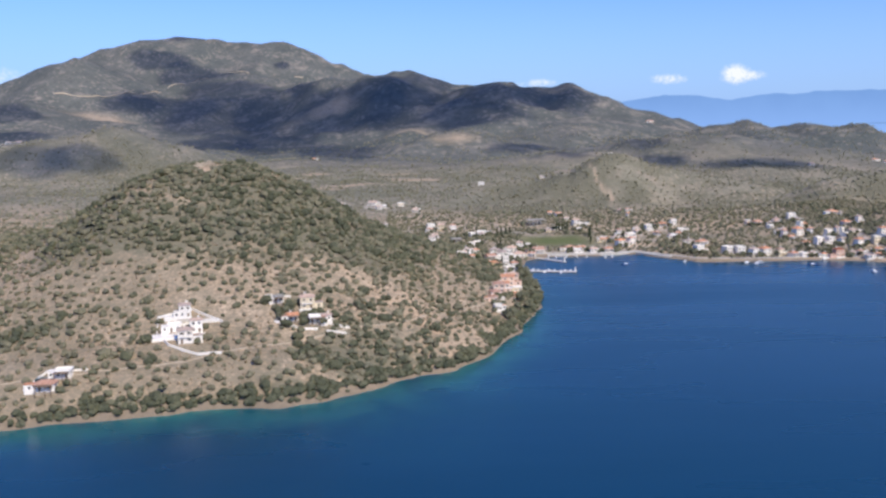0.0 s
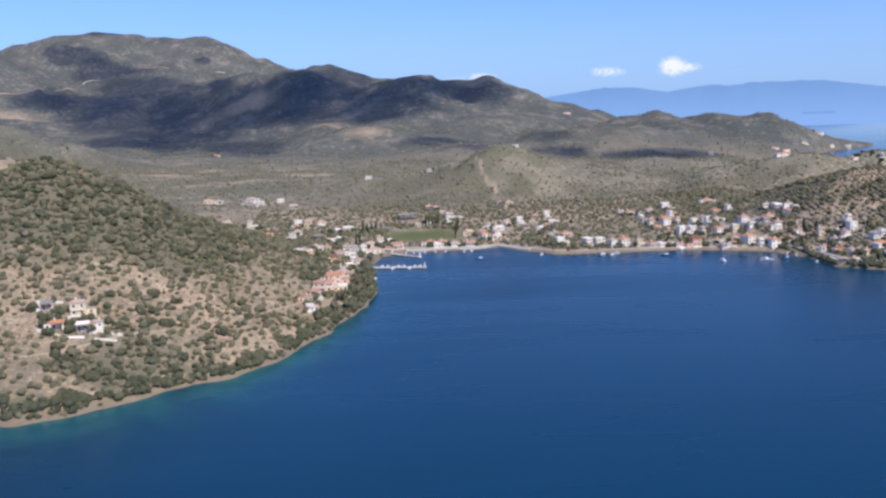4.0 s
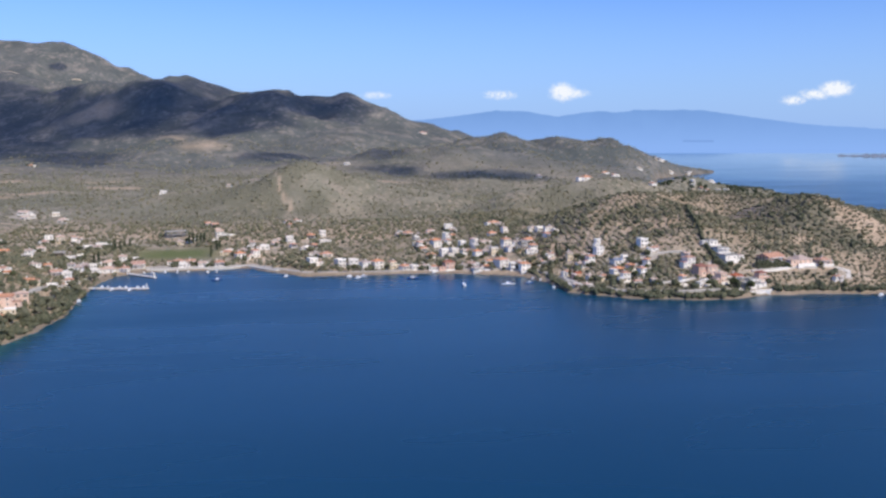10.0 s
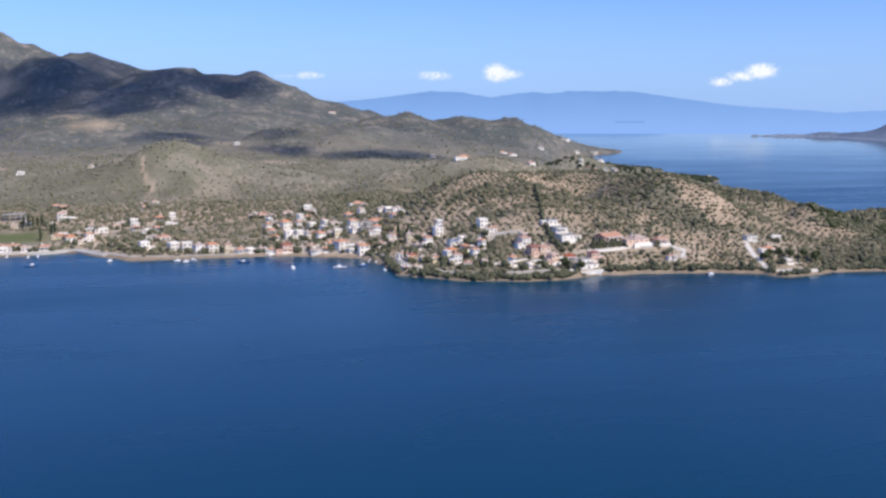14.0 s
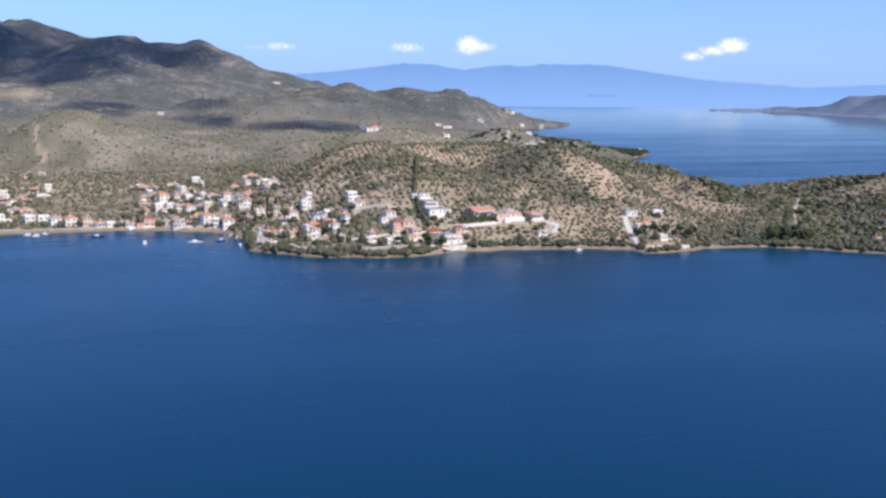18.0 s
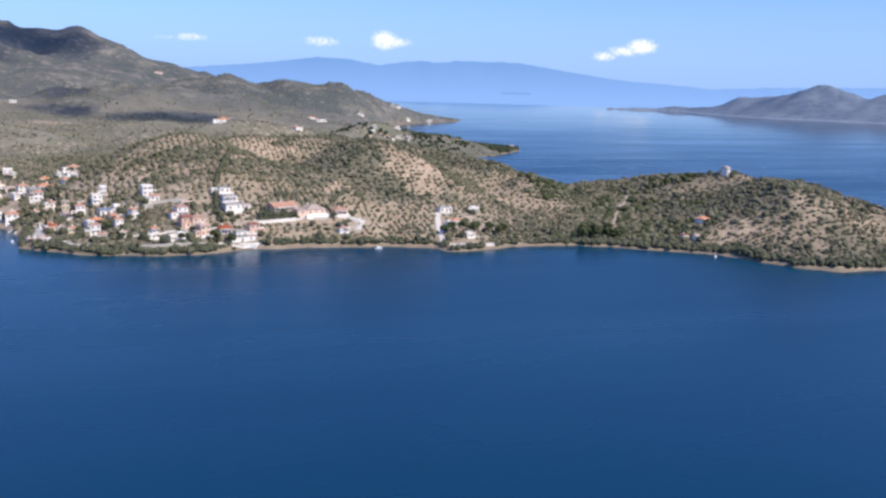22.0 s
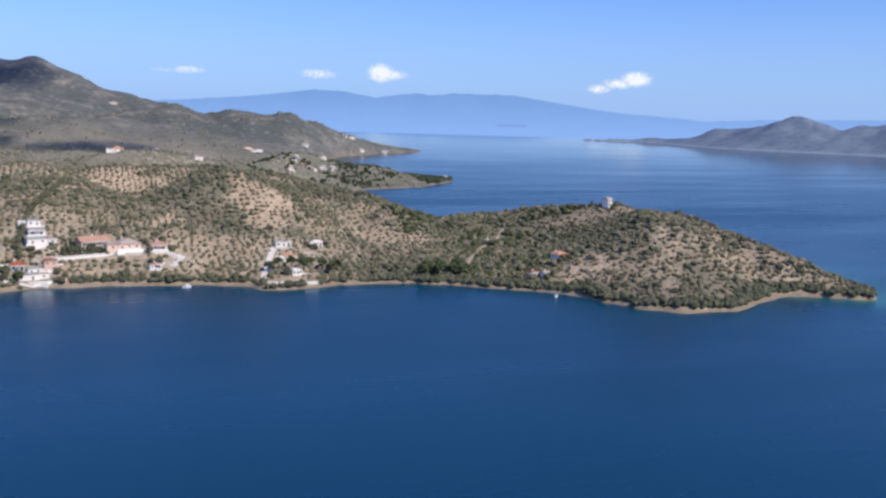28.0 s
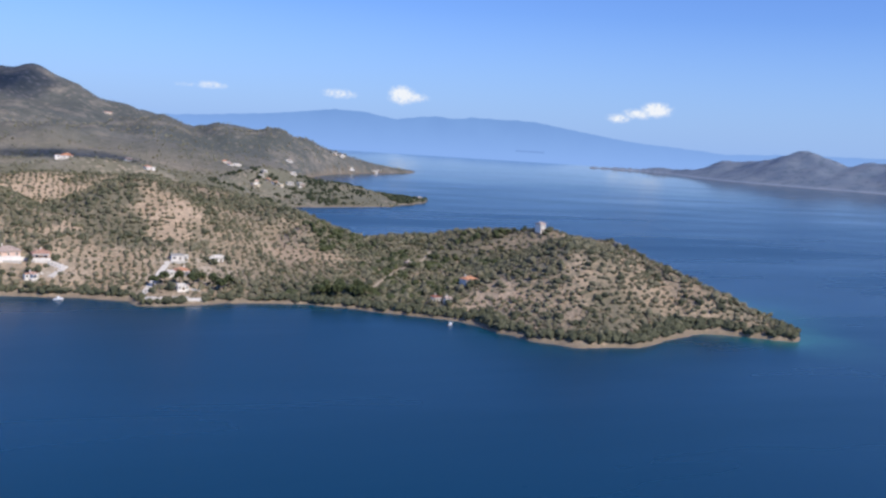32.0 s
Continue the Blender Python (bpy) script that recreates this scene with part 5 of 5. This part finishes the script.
def boat(x, y, length, yaw, mast, rng, label):
    """A small boat: hull with sheer and pointed bow, deck, cabin or cockpit, sometimes a mast."""
    root = thing("boat", x, y, 0, yaw, label, "boat", "boats in the bay")
    hull = bmesh.new()
    rings = []
    for u in np.linspace(0, 1, 7):
        half = length * 0.17 * (1 - max(0, (u - 0.45) / 0.55) ** 2) * (0.85 + 0.15 * min(1, u * 4))
        px, sheer = (u - 0.5) * length, 0.75 + 0.35 * u * u
        rings.append([hull.verts.new((px, s * half * k, z)) for s, k, z in ((-1, 1, sheer), (-1, 0.75, 0.1), (0, 0, -0.35), (1, 0.75, 0.1), (1, 1, sheer))])
    for a, b in zip(rings, rings[1:]):
        for i in range(4):
            hull.faces.new((a[i], a[i + 1], b[i + 1], b[i]))
        hull.faces.new((a[0], b[0], b[4], a[4]))
    hull.faces.new(rings[0])
    part("hull", hull, HULL if rng.random() < 0.8 else BLUE_PAINT, root)
    part("cabin", box(bmesh.new(), -length * 0.12, length * 0.18, -length * 0.09, length * 0.09, 0.86, 1.5 + 0.05 * length), HULL, root)
    part("windscreen", box(bmesh.new(), length * 0.184, length * 0.2, -length * 0.08, length * 0.08, 0.95, 1.4), SHADE_GLASS, root)
    if mast:
        pole = bmesh.new()
        bmesh.ops.create_cone(pole, cap_ends=True, segments=6, radius1=0.09, radius2=0.06, depth=length * 1.15, matrix=Matrix.Translation((length * 0.1, 0, 1.4 + length * 0.575)))
        part("mast", pole, METAL, root)
        part("boom", box(bmesh.new(), -length * 0.35, length * 0.08, -0.09, 0.09, 2.2, 2.42), BLUE_PAINT, root)
    else:
        part("outboard_motor", box(bmesh.new(), -length * 0.56, -length * 0.505, -0.2, 0.2, 0.1, 1.1), SHADE_GLASS, root)
    return root


rng = np.random.default_rng(31)
for x, y, size, yaw, mast in ((142, 703, 7.5, 20, 0), (133, 742, 5, 80, 0), (139, 744, 5, 95, 0), (191, 712, 4.5, 40, 0), (62, 632, 5, 60, 0), (243, 697, 5, 30, 0), (248, 702, 5, 160, 0), (237, 702, 4.5, 10, 0),
                              (282, 685, 8, 175, 0), (313, 652, 7.5, 95, 1), (344, 648, 9, 170, 1), (360, 651, 6.5, 20, 0), (371, 628, 5, 100, 0), (371, 660, 5, 70, 0), (368, 668, 4.5, 30, 0), (573, 563, 5, 10, 0), (760, 489, 4.5, 40, 0)):
    boat(x, y, size, yaw, mast, rng, "white sailing boat with a bare mast at anchor in the bay" if mast else "small white motor boat afloat near the shore")
for i in range(9):
    u = 0.12 + i * 0.095
    boat(57 + 42 * u + 0.9, 680.5 - 8.5 * u + (4.2 if i % 3 else -3.6), 4.6 + 1.4 * rng.random(), 79 + rng.uniform(-6, 6), i in (3, 6), rng, "small boat moored bow-on at the long jetty")
for x, y in ((86, 748), (92, 747), (101, 749), (110, 750), (118, 750)):
    boat(x, y - 3, 4.2, 85 + rng.uniform(-15, 15), 0, rng, "small open boat drawn up at the beach")

# ---- trees that stand alone ----


def crown_mesh(kind, seed):
    r = np.random.default_rng(seed)
    if kind == "cypress":
        k = 26
        z = np.linspace(0.8, 8.6, k)
        rad = 0.95 * np.sin(np.clip((z - 0.2) / 9.2, 0.05, 1) ** 0.7 * math.pi) + 0.15
        a = r.uniform(0, 6.28, k)
        centres = np.stack([np.cos(a) * rad * 0.35, np.sin(a) * rad * 0.35, z], 1)
        radii = np.stack([rad * 0.8, rad * 0.8, 0.75 + 0 * z], 1)
        mat = CYPRESS
    else:
        k = 34
        a, e, q = r.uniform(0, 6.28, k), r.uniform(-0.5, 1.0, k), r.uniform(0.5, 1.0, k)
        h = 3.9 if kind == "pine" else 2.9
        centres = np.stack([np.cos(a) * q * 2.1 * np.sqrt(1 - np.minimum(e * e, 0.9)), np.sin(a) * q * 2.1 * np.sqrt(1 - np.minimum(e * e, 0.9)), h + e * 1.5], 1)
        s = r.uniform(0.55, 1.05, k)
        radii = np.stack([s, s, s * 0.75], 1)
        mat = PINE if kind == "pine" else OLIVE if kind == "olive" else MAQUIS
    co, faces = lumps(centres, radii, r, 0.28)
    return raw_mesh("crown", co, faces, mat)


def trunk_mesh(kind, seed):
    r = np.random.default_rng(seed)
    bm = bmesh.new()
    tall = {"cypress": 2.0, "pine": 3.6}.get(kind, 2.6)
    bmesh.ops.create_cone(bm, cap_ends=True, segments=7, radius1=0.26, radius2=0.15, depth=tall + 0.8, matrix=Matrix.Translation((0, 0, tall / 2 - 0.4)))
    if kind != "cypress":
        for i in range(4):
            a = i * 1.57 + r.uniform(-0.4, 0.4)
            bmesh.ops.create_cone(bm, cap_ends=True, segments=5, radius1=0.12, radius2=0.05, depth=1.9,
                                  matrix=Matrix.Translation((math.cos(a) * 0.6, math.sin(a) * 0.6, tall + 0.35)) @ Euler((0, 0.75, a)).to_matrix().to_4x4())
    return shared(bm, "trunk", BARK)


TREES = {}
for kind in ("cypress", "pine", "broadleaf", "olive"):
    TREES[kind] = [(trunk_mesh(kind, 50 + i), crown_mesh(kind, 60 + i)) for i in range(5)]
TREE_LABEL = {"cypress": "tall dark narrow cypress standing among the houses", "pine": "dark green pine with a rounded crown near the shore",
              "broadleaf": "dense dark green tree in a village garden", "olive": "grey-green olive tree on dry ground"}


def tree(kind, x, y, size, rng):
    trunk, crown = TREES[kind][int(rng.integers(0, 5))]
    root = thing("tree" if kind != "cypress" else "cypress_tree", x, y, max(height_at(x, y), 0.3), rng.uniform(0, 360), TREE_LABEL[kind], "tree", kind + " trees")
    root.scale = (size * rng.uniform(0.9, 1.1), size * rng.uniform(0.9, 1.1), size * rng.uniform(0.85, 1.15))
    piece("trunk", trunk, None, root)
    piece("crown", crown, None, root)


rng = np.random.default_rng(41)
SINGLE = []
for kind, size, spots in (
    ("cypress", 1.1, [(45, 773), (48, 776), (49, 842), (53, 843), (57, 843), (61, 845), (108, 868), (111, 872), (114, 874), (117, 878), (120, 880), (131, 806), (134, 836), (136, 842), (400, 690), (395, 700)]),
    ("cypress", 0.75, [(512 + 2.6 * i, 612 + 0.3 * i) for i in range(9)]),
    ("pine", 0.6, [(873, 646), (869, 649), (865, 652), (877, 650), (861, 656)]),
    ("pine", 1.35, [(706, 553), (711, 556), (716, 552), (720, 559), (725, 554), (728, 549), (733, 553), (713, 566), (722, 570), (731, 563)]),
    ("pine", 1.2, [(487, 586), (489, 578), (498, 574), (503, 574), (508, 577), (480, 583), (655, 570), (660, 575), (652, 578), (620, 575), (626, 578), (634, 580), (641, 577), (646, 584)]),
    ("broadleaf", 1.25, [(47, 700), (52, 706), (57, 700), (60, 694), (50, 686), (58, 712), (54, 655), (58, 648), (60, 638), (56, 628), (52, 618), (57, 608), (60, 598), (55, 590), (58, 582), (52, 575), (54, 566), (49, 558), (52, 548), (47, 540), (44, 530), (48, 522), (41, 512), (38, 500), (35, 492)]),
    ("broadleaf", 1.0, [(205, 735), (212, 728), (219, 722), (200, 742), (196, 752), (203, 760), (192, 760), (186, 770), (226, 722), (238, 718), (246, 722), (188, 782), (196, 790), (206, 800), (214, 770), (268, 722), (306, 722), (311, 728), (300, 735), (296, 745), (345, 700), (374, 700), (378, 690), (381, 680), (376, 672), (379, 662), (383, 672), (386, 704), (392, 712)])):
    SINGLE += [(kind, x, y, size) for x, y in spots]
coast = dense([p for p in COAST_BAY if p[0] > -175], 6.5)
for x, y in coast:
    for k in range(2):
        qx, qy = x + rng.uniform(-14, 14), y + rng.uniform(2, 18)
        d = float(inland(np.array([qx]), np.array([qy]))[0])
        if 4 < d < (8 if x < 20 or x > 200 else 13) and (x < 45 or 380 < x < 500) and rng.random() < 0.8:
            SINGLE.append(("broadleaf", qx, qy, rng.uniform(0.55, 0.85)))
GARDEN = []
for i in range(520):
    hx, hy, hr = HOUSE_SPOTS[int(rng.integers(0, len(HOUSE_SPOTS)))]
    a = rng.uniform(3.3, 6.1) if rng.random() < 0.7 else rng.uniform(0, 6.28)
    kind, qx, qy, size = rng.choice(["broadleaf", "pine", "olive", "cypress"], p=[0.5, 0.15, 0.25, 0.1]), hx + math.cos(a) * (hr + 3), hy + math.sin(a) * (hr + 3), rng.uniform(0.55, 0.95)
    if i < 120:
        SINGLE.append((kind, qx, qy, size))
    elif float(inland(np.array([qx]), np.array([qy]))[0]) > 4 and qy < 1000:
        GARDEN.append((qx, qy, size))
spots = np.array(HOUSE_SPOTS)
for kind, x, y, size in SINGLE:
    if float(inland(np.array([float(x)]), np.array([float(y)]))[0]) < 3 or (np.hypot(spots[:, 0] - x, spots[:, 1] - y) < spots[:, 2] * 0.8 + size).any():
        continue
    tree(kind, x, y, size, rng)



def tall_hedge(ax, ay, bx, by, height, label):
    """A dense row of trees grown together: uneven clumps from the ground to the top."""
    r = np.random.default_rng(77)
    k = int(math.hypot(bx - ax, by - ay) * 7)
    u = r.uniform(0, 1, k)
    px, py = ax + (bx - ax) * u + r.uniform(-0.7, 0.7, k), ay + (by - ay) * u + r.uniform(-0.9, 0.9, k)
    size = r.uniform(0.6, 1.15, k)
    pz = land(px, py)[0] + r.uniform(0.05, 1, k) * (height - 1) * (0.8 + 0.2 * np.sin(u * 19)) + 0.3
    co, faces = lumps(np.stack([px, py, pz], 1), np.stack([size, size, size * 1.1], 1), r, 0.28)
    tagged(new("tall_hedge", raw_mesh("tall_hedge", co, faces, PINE_GREEN)), label, "hedge")


tall_hedge(510, 608.6, 531, 609.2, 6.5, "tall dark hedge of evergreens before the hillside hotel")
for ax, ay, bx, by in ((510, 722, 498, 678), (498, 678, 489.5, 650), (489.5, 650, 487, 624), (487, 624, 488, 606)):
    tall_hedge(ax, ay, bx, by, 4.2, "long dark hedge of cypresses running straight down the hillside")
tall_hedge(482.5, 580, 483, 591, 6.0, "dense dark evergreens beside the lower hotel building")

# ---- groves and scrub ----
LANES = np.array(TRACKS)


def clear_of(x, y, gap=2.2):
    """True where no building, wall or track stands."""
    ok = np.ones(len(x), bool)
    for hx, hy, hr in HOUSE_SPOTS:
        ok &= np.hypot(x - hx, y - hy) > hr + 1.5
    for i in range(0, len(x), 4000):
        near = np.hypot(x[i:i + 4000, None] - LANES[None, :, 0], y[i:i + 4000, None] - LANES[None, :, 1]).min(1)
        ok[i:i + 4000] &= near > gap
    return ok


def scatter(x0, x1, y0, y1, step, jitter, chance, seed):
    """Places on land on a loose grid, each kept by its chance."""
    r = np.random.default_rng(seed)
    gx, gy = np.meshgrid(np.arange(x0, x1, step), np.arange(y0, y1, step))
    x = gx.ravel() + r.uniform(-jitter, jitter, gx.size) * step
    y = gy.ravel() + r.uniform(-jitter, jitter, gx.size) * step
    h, shore = land(x, y)
    keep = (shore > 0.5) & (h > 0.15)
    x, y, h, shore = x[keep], y[keep], h[keep], shore[keep]
    keep = r.uniform(0, 1, len(x)) < chance(x, y, h, shore)
    return x[keep], y[keep], h[keep], r


def grove(name, label, category, x, y, z, size, per, mat, r, flat=0.9):
    """Bushes or small trees as one body of stuff: every bush a few uneven clumps."""
    n = len(x)
    a, q = r.uniform(0, 6.28, (n, per)), r.uniform(0.15, 0.62, (n, per))
    s = size[:, None] * r.uniform(0.5, 0.85, (n, per)) * (1.3 if per == 1 else 1.0)
    if per == 1:
        q = q * 0
    centres = np.stack([x[:, None] + np.cos(a) * q * size[:, None], y[:, None] + np.sin(a) * q * size[:, None], z[:, None] + s * r.uniform(0.4, 0.95, (n, per))], -1).reshape(-1, 3)
    s = s.reshape(-1)
    co, faces = lumps(centres, np.stack([s, s, s * flat], 1), r, 0.32)
    tagged(new(name, raw_mesh(name, co, faces, mat)), label, category, kind="stuff")


def west_chance(x, y, h, shore):
    return np.clip(0.72 + 0.35 * value_noise(x / 24, y / 24, 42) - 0.6 * blots(x, y, BARE_FIELDS, 4), 0, 1)


def tuft_chance(x, y, h, shore):
    return np.clip(0.45 + 0.4 * value_noise(x / 18, y / 18, 46), 0, 1) * (shore > 3)


def wood_chance(x, y, h, shore):
    return np.clip(1.25 * brush(x, y, h) - 0.28, 0, 0.85) * (shore > 5)


def east_chance(x, y, h, shore):
    return np.clip(0.86 + 0.3 * value_noise(x / 26, y / 26, 45) - 0.1 * blots(x, y, BARE_FIELDS, 4), 0, 1) * (shore > 3)


def bay_chance(x, y, h, shore):
    field = np.exp(-((x - 100) / 42) ** 4 - ((y - 822) / 28) ** 4)
    return np.clip(0.66 + 0.4 * value_noise(x / 14, y / 14, 47) - 1.4 * field, 0, 1) * (shore > 11)


def plain_chance(x, y, h, shore):
    return np.clip(0.25 + 0.75 * brush(x, y, h) + 0.25 * value_noise(x / 120, y / 120, 48), 0, 1) * (1 - 0.45 * plots(x, y))


def hedge_chance(x, y, h, shore):
    here = (x < 66) & (y < 660) | (x > 376) & (x < 505) & (y < 660) | (x > 505) & (x < 662) | (x > 664) & (y < 560)
    return here * (shore > np.where(x > 505, 2.4, 1.2)) * (shore < np.where(x < 700, 6.5, 11) + 4 * value_noise(x / 9, y / 9, 53)) * np.clip(1.3 + 0.9 * value_noise(x / 13, y / 13, 54), 0, 1)


def plant(name, label, category, box4, step, jitter, chance, seed, low, high, per, mat, share=1.0, gap=1.3):
    x, y, h, r = scatter(*box4, step, jitter, chance, seed)
    keep = clear_of(x, y, gap)
    x, y, h = x[keep], y[keep], h[keep]
    size = low + (high - low) * r.uniform(0, 1, len(x)) ** 1.7
    pick = r.uniform(0, 1, len(x)) < share
    for side, m2, word in ((pick, mat, name), (~pick, MAQUIS if mat is OLIVE else OLIVE, name)):
        if side.any():
            grove(word, label, category, x[side], y[side], h[side], size[side], per, m2, r)


gx, gy, gs = np.array(GARDEN).T
keep = clear_of(gx, gy, 1.0)
gx, gy, gs = gx[keep], gy[keep], gs[keep]
grove("garden_trees", "dark green garden trees crowding round the houses", "trees", gx, gy, land(gx, gy)[0] + 0.8, gs * 2.9, 7, PINE_GREEN, np.random.default_rng(45), 0.95)
plant("shore_thicket", "dark green thicket of shrubs leaning over the rocky shore", "scrub", (-180, 950, 325, 665), 2.3, 0.45, hedge_chance, 6, 1.5, 2.8, 3, PINE_GREEN, 1.0)
plant("hillside_scrub", "olive trees and low scrub dotted over the dry western hill", "scrub", (-420, 72, 318, 860), 4.9, 0.36, west_chance, 1, 1.1, 2.3, 4, OLIVE, 0.65)
plant("dry_tufts", "low grey-brown tufts of dry scrub on bare earth", "scrub", (-420, 72, 318, 700), 3.0, 0.48, tuft_chance, 11, 0.4, 0.9, 1, DRY, 1.0)
plant("hilltop_wood", "dense dark evergreen scrub wood on the western hilltop", "scrub", (-420, 72, 330, 860), 3.8, 0.48, wood_chance, 7, 1.2, 3.1, 5, PINE_GREEN, 0.6)
plant("hillside_scrub", "olive trees in loose rows over the eastern hill and the cape", "scrub", (372, 1000, 420, 1010), 4.2, 0.26, east_chance, 2, 1.0, 1.8, 4, OLIVE, 0.8, 2.7)
plant("dry_tufts", "low grey-brown tufts of dry scrub on bare earth", "scrub", (372, 1000, 420, 760), 3.4, 0.48, tuft_chance, 12, 0.4, 0.9, 1, DRY, 1.0)
plant("hillside_wood", "patches of dark scrub wood on the eastern hill and the neck of the cape", "scrub", (372, 1000, 430, 1000), 4.0, 0.48, wood_chance, 8, 1.1, 2.6, 4, PINE_GREEN, 0.55, 2.7)


def neck_chance(x, y, h, shore):
    return np.clip(1.3 * blots(x, y, [(735, 563, 46, 10), (775, 548, 26, 13), (762, 600, 16, 30), (800, 645, 30, 18), (748, 672, 24, 18), (834, 618, 10, 26), (842, 662, 30, 9)]) - 0.2, 0, 0.9) * (shore > 4)


plant("neck_wood", "dark pine and oak wood in the hollow of the neck of land", "wood", (660, 900, 500, 720), 4.3, 0.46, neck_chance, 15, 1.7, 3.2, 5, PINE, 0.75, 2.4)
plant("garden_scrub", "loose trees and bushes between the houses round the bay", "scrub", (-60, 376, 640, 1010), 4.6, 0.5, bay_chance, 3, 0.9, 2.5, 3, OLIVE, 0.6)
plant("olive_grove", "grey-green olive groves behind the western hill", "olive grove", (-760, -60, 860, 1008), 5.6, 0.42, plain_chance, 14, 1.0, 2.4, 3, GROVE, 0.8)
plant("olive_grove", "grey-green olive groves on the plain behind the village", "olive grove", (-760, 1075, 1008, 1560), 5.8, 0.42, plain_chance, 4, 1.0, 2.4, 2, GROVE, 0.68)
plant("far_scrub", "scrub and groves speckling the far slopes", "scrub", (-1500, 1350, 1560, 2450), 11.0, 0.5, plain_chance, 5, 1.2, 2.4, 1, GROVE, 0.85)


def cape_chance(x, y, h, shore):
    return np.clip(0.12 + np.clip((x - 965) / 20, 0, 1) + 0.4 * np.exp(-((x - 860) / 40) ** 2 - ((y - 1200) / 30) ** 2) + 0.5 * value_noise(x / 30, y / 30, 56), 0, 1) * (shore > 3)


plant("cape_wood", "dark pine wood on the low far cape", "wood", (700, 1070, 1165, 1400), 4.6, 0.45, cape_chance, 9, 1.6, 3.6, 3, CYPRESS, 1.0)
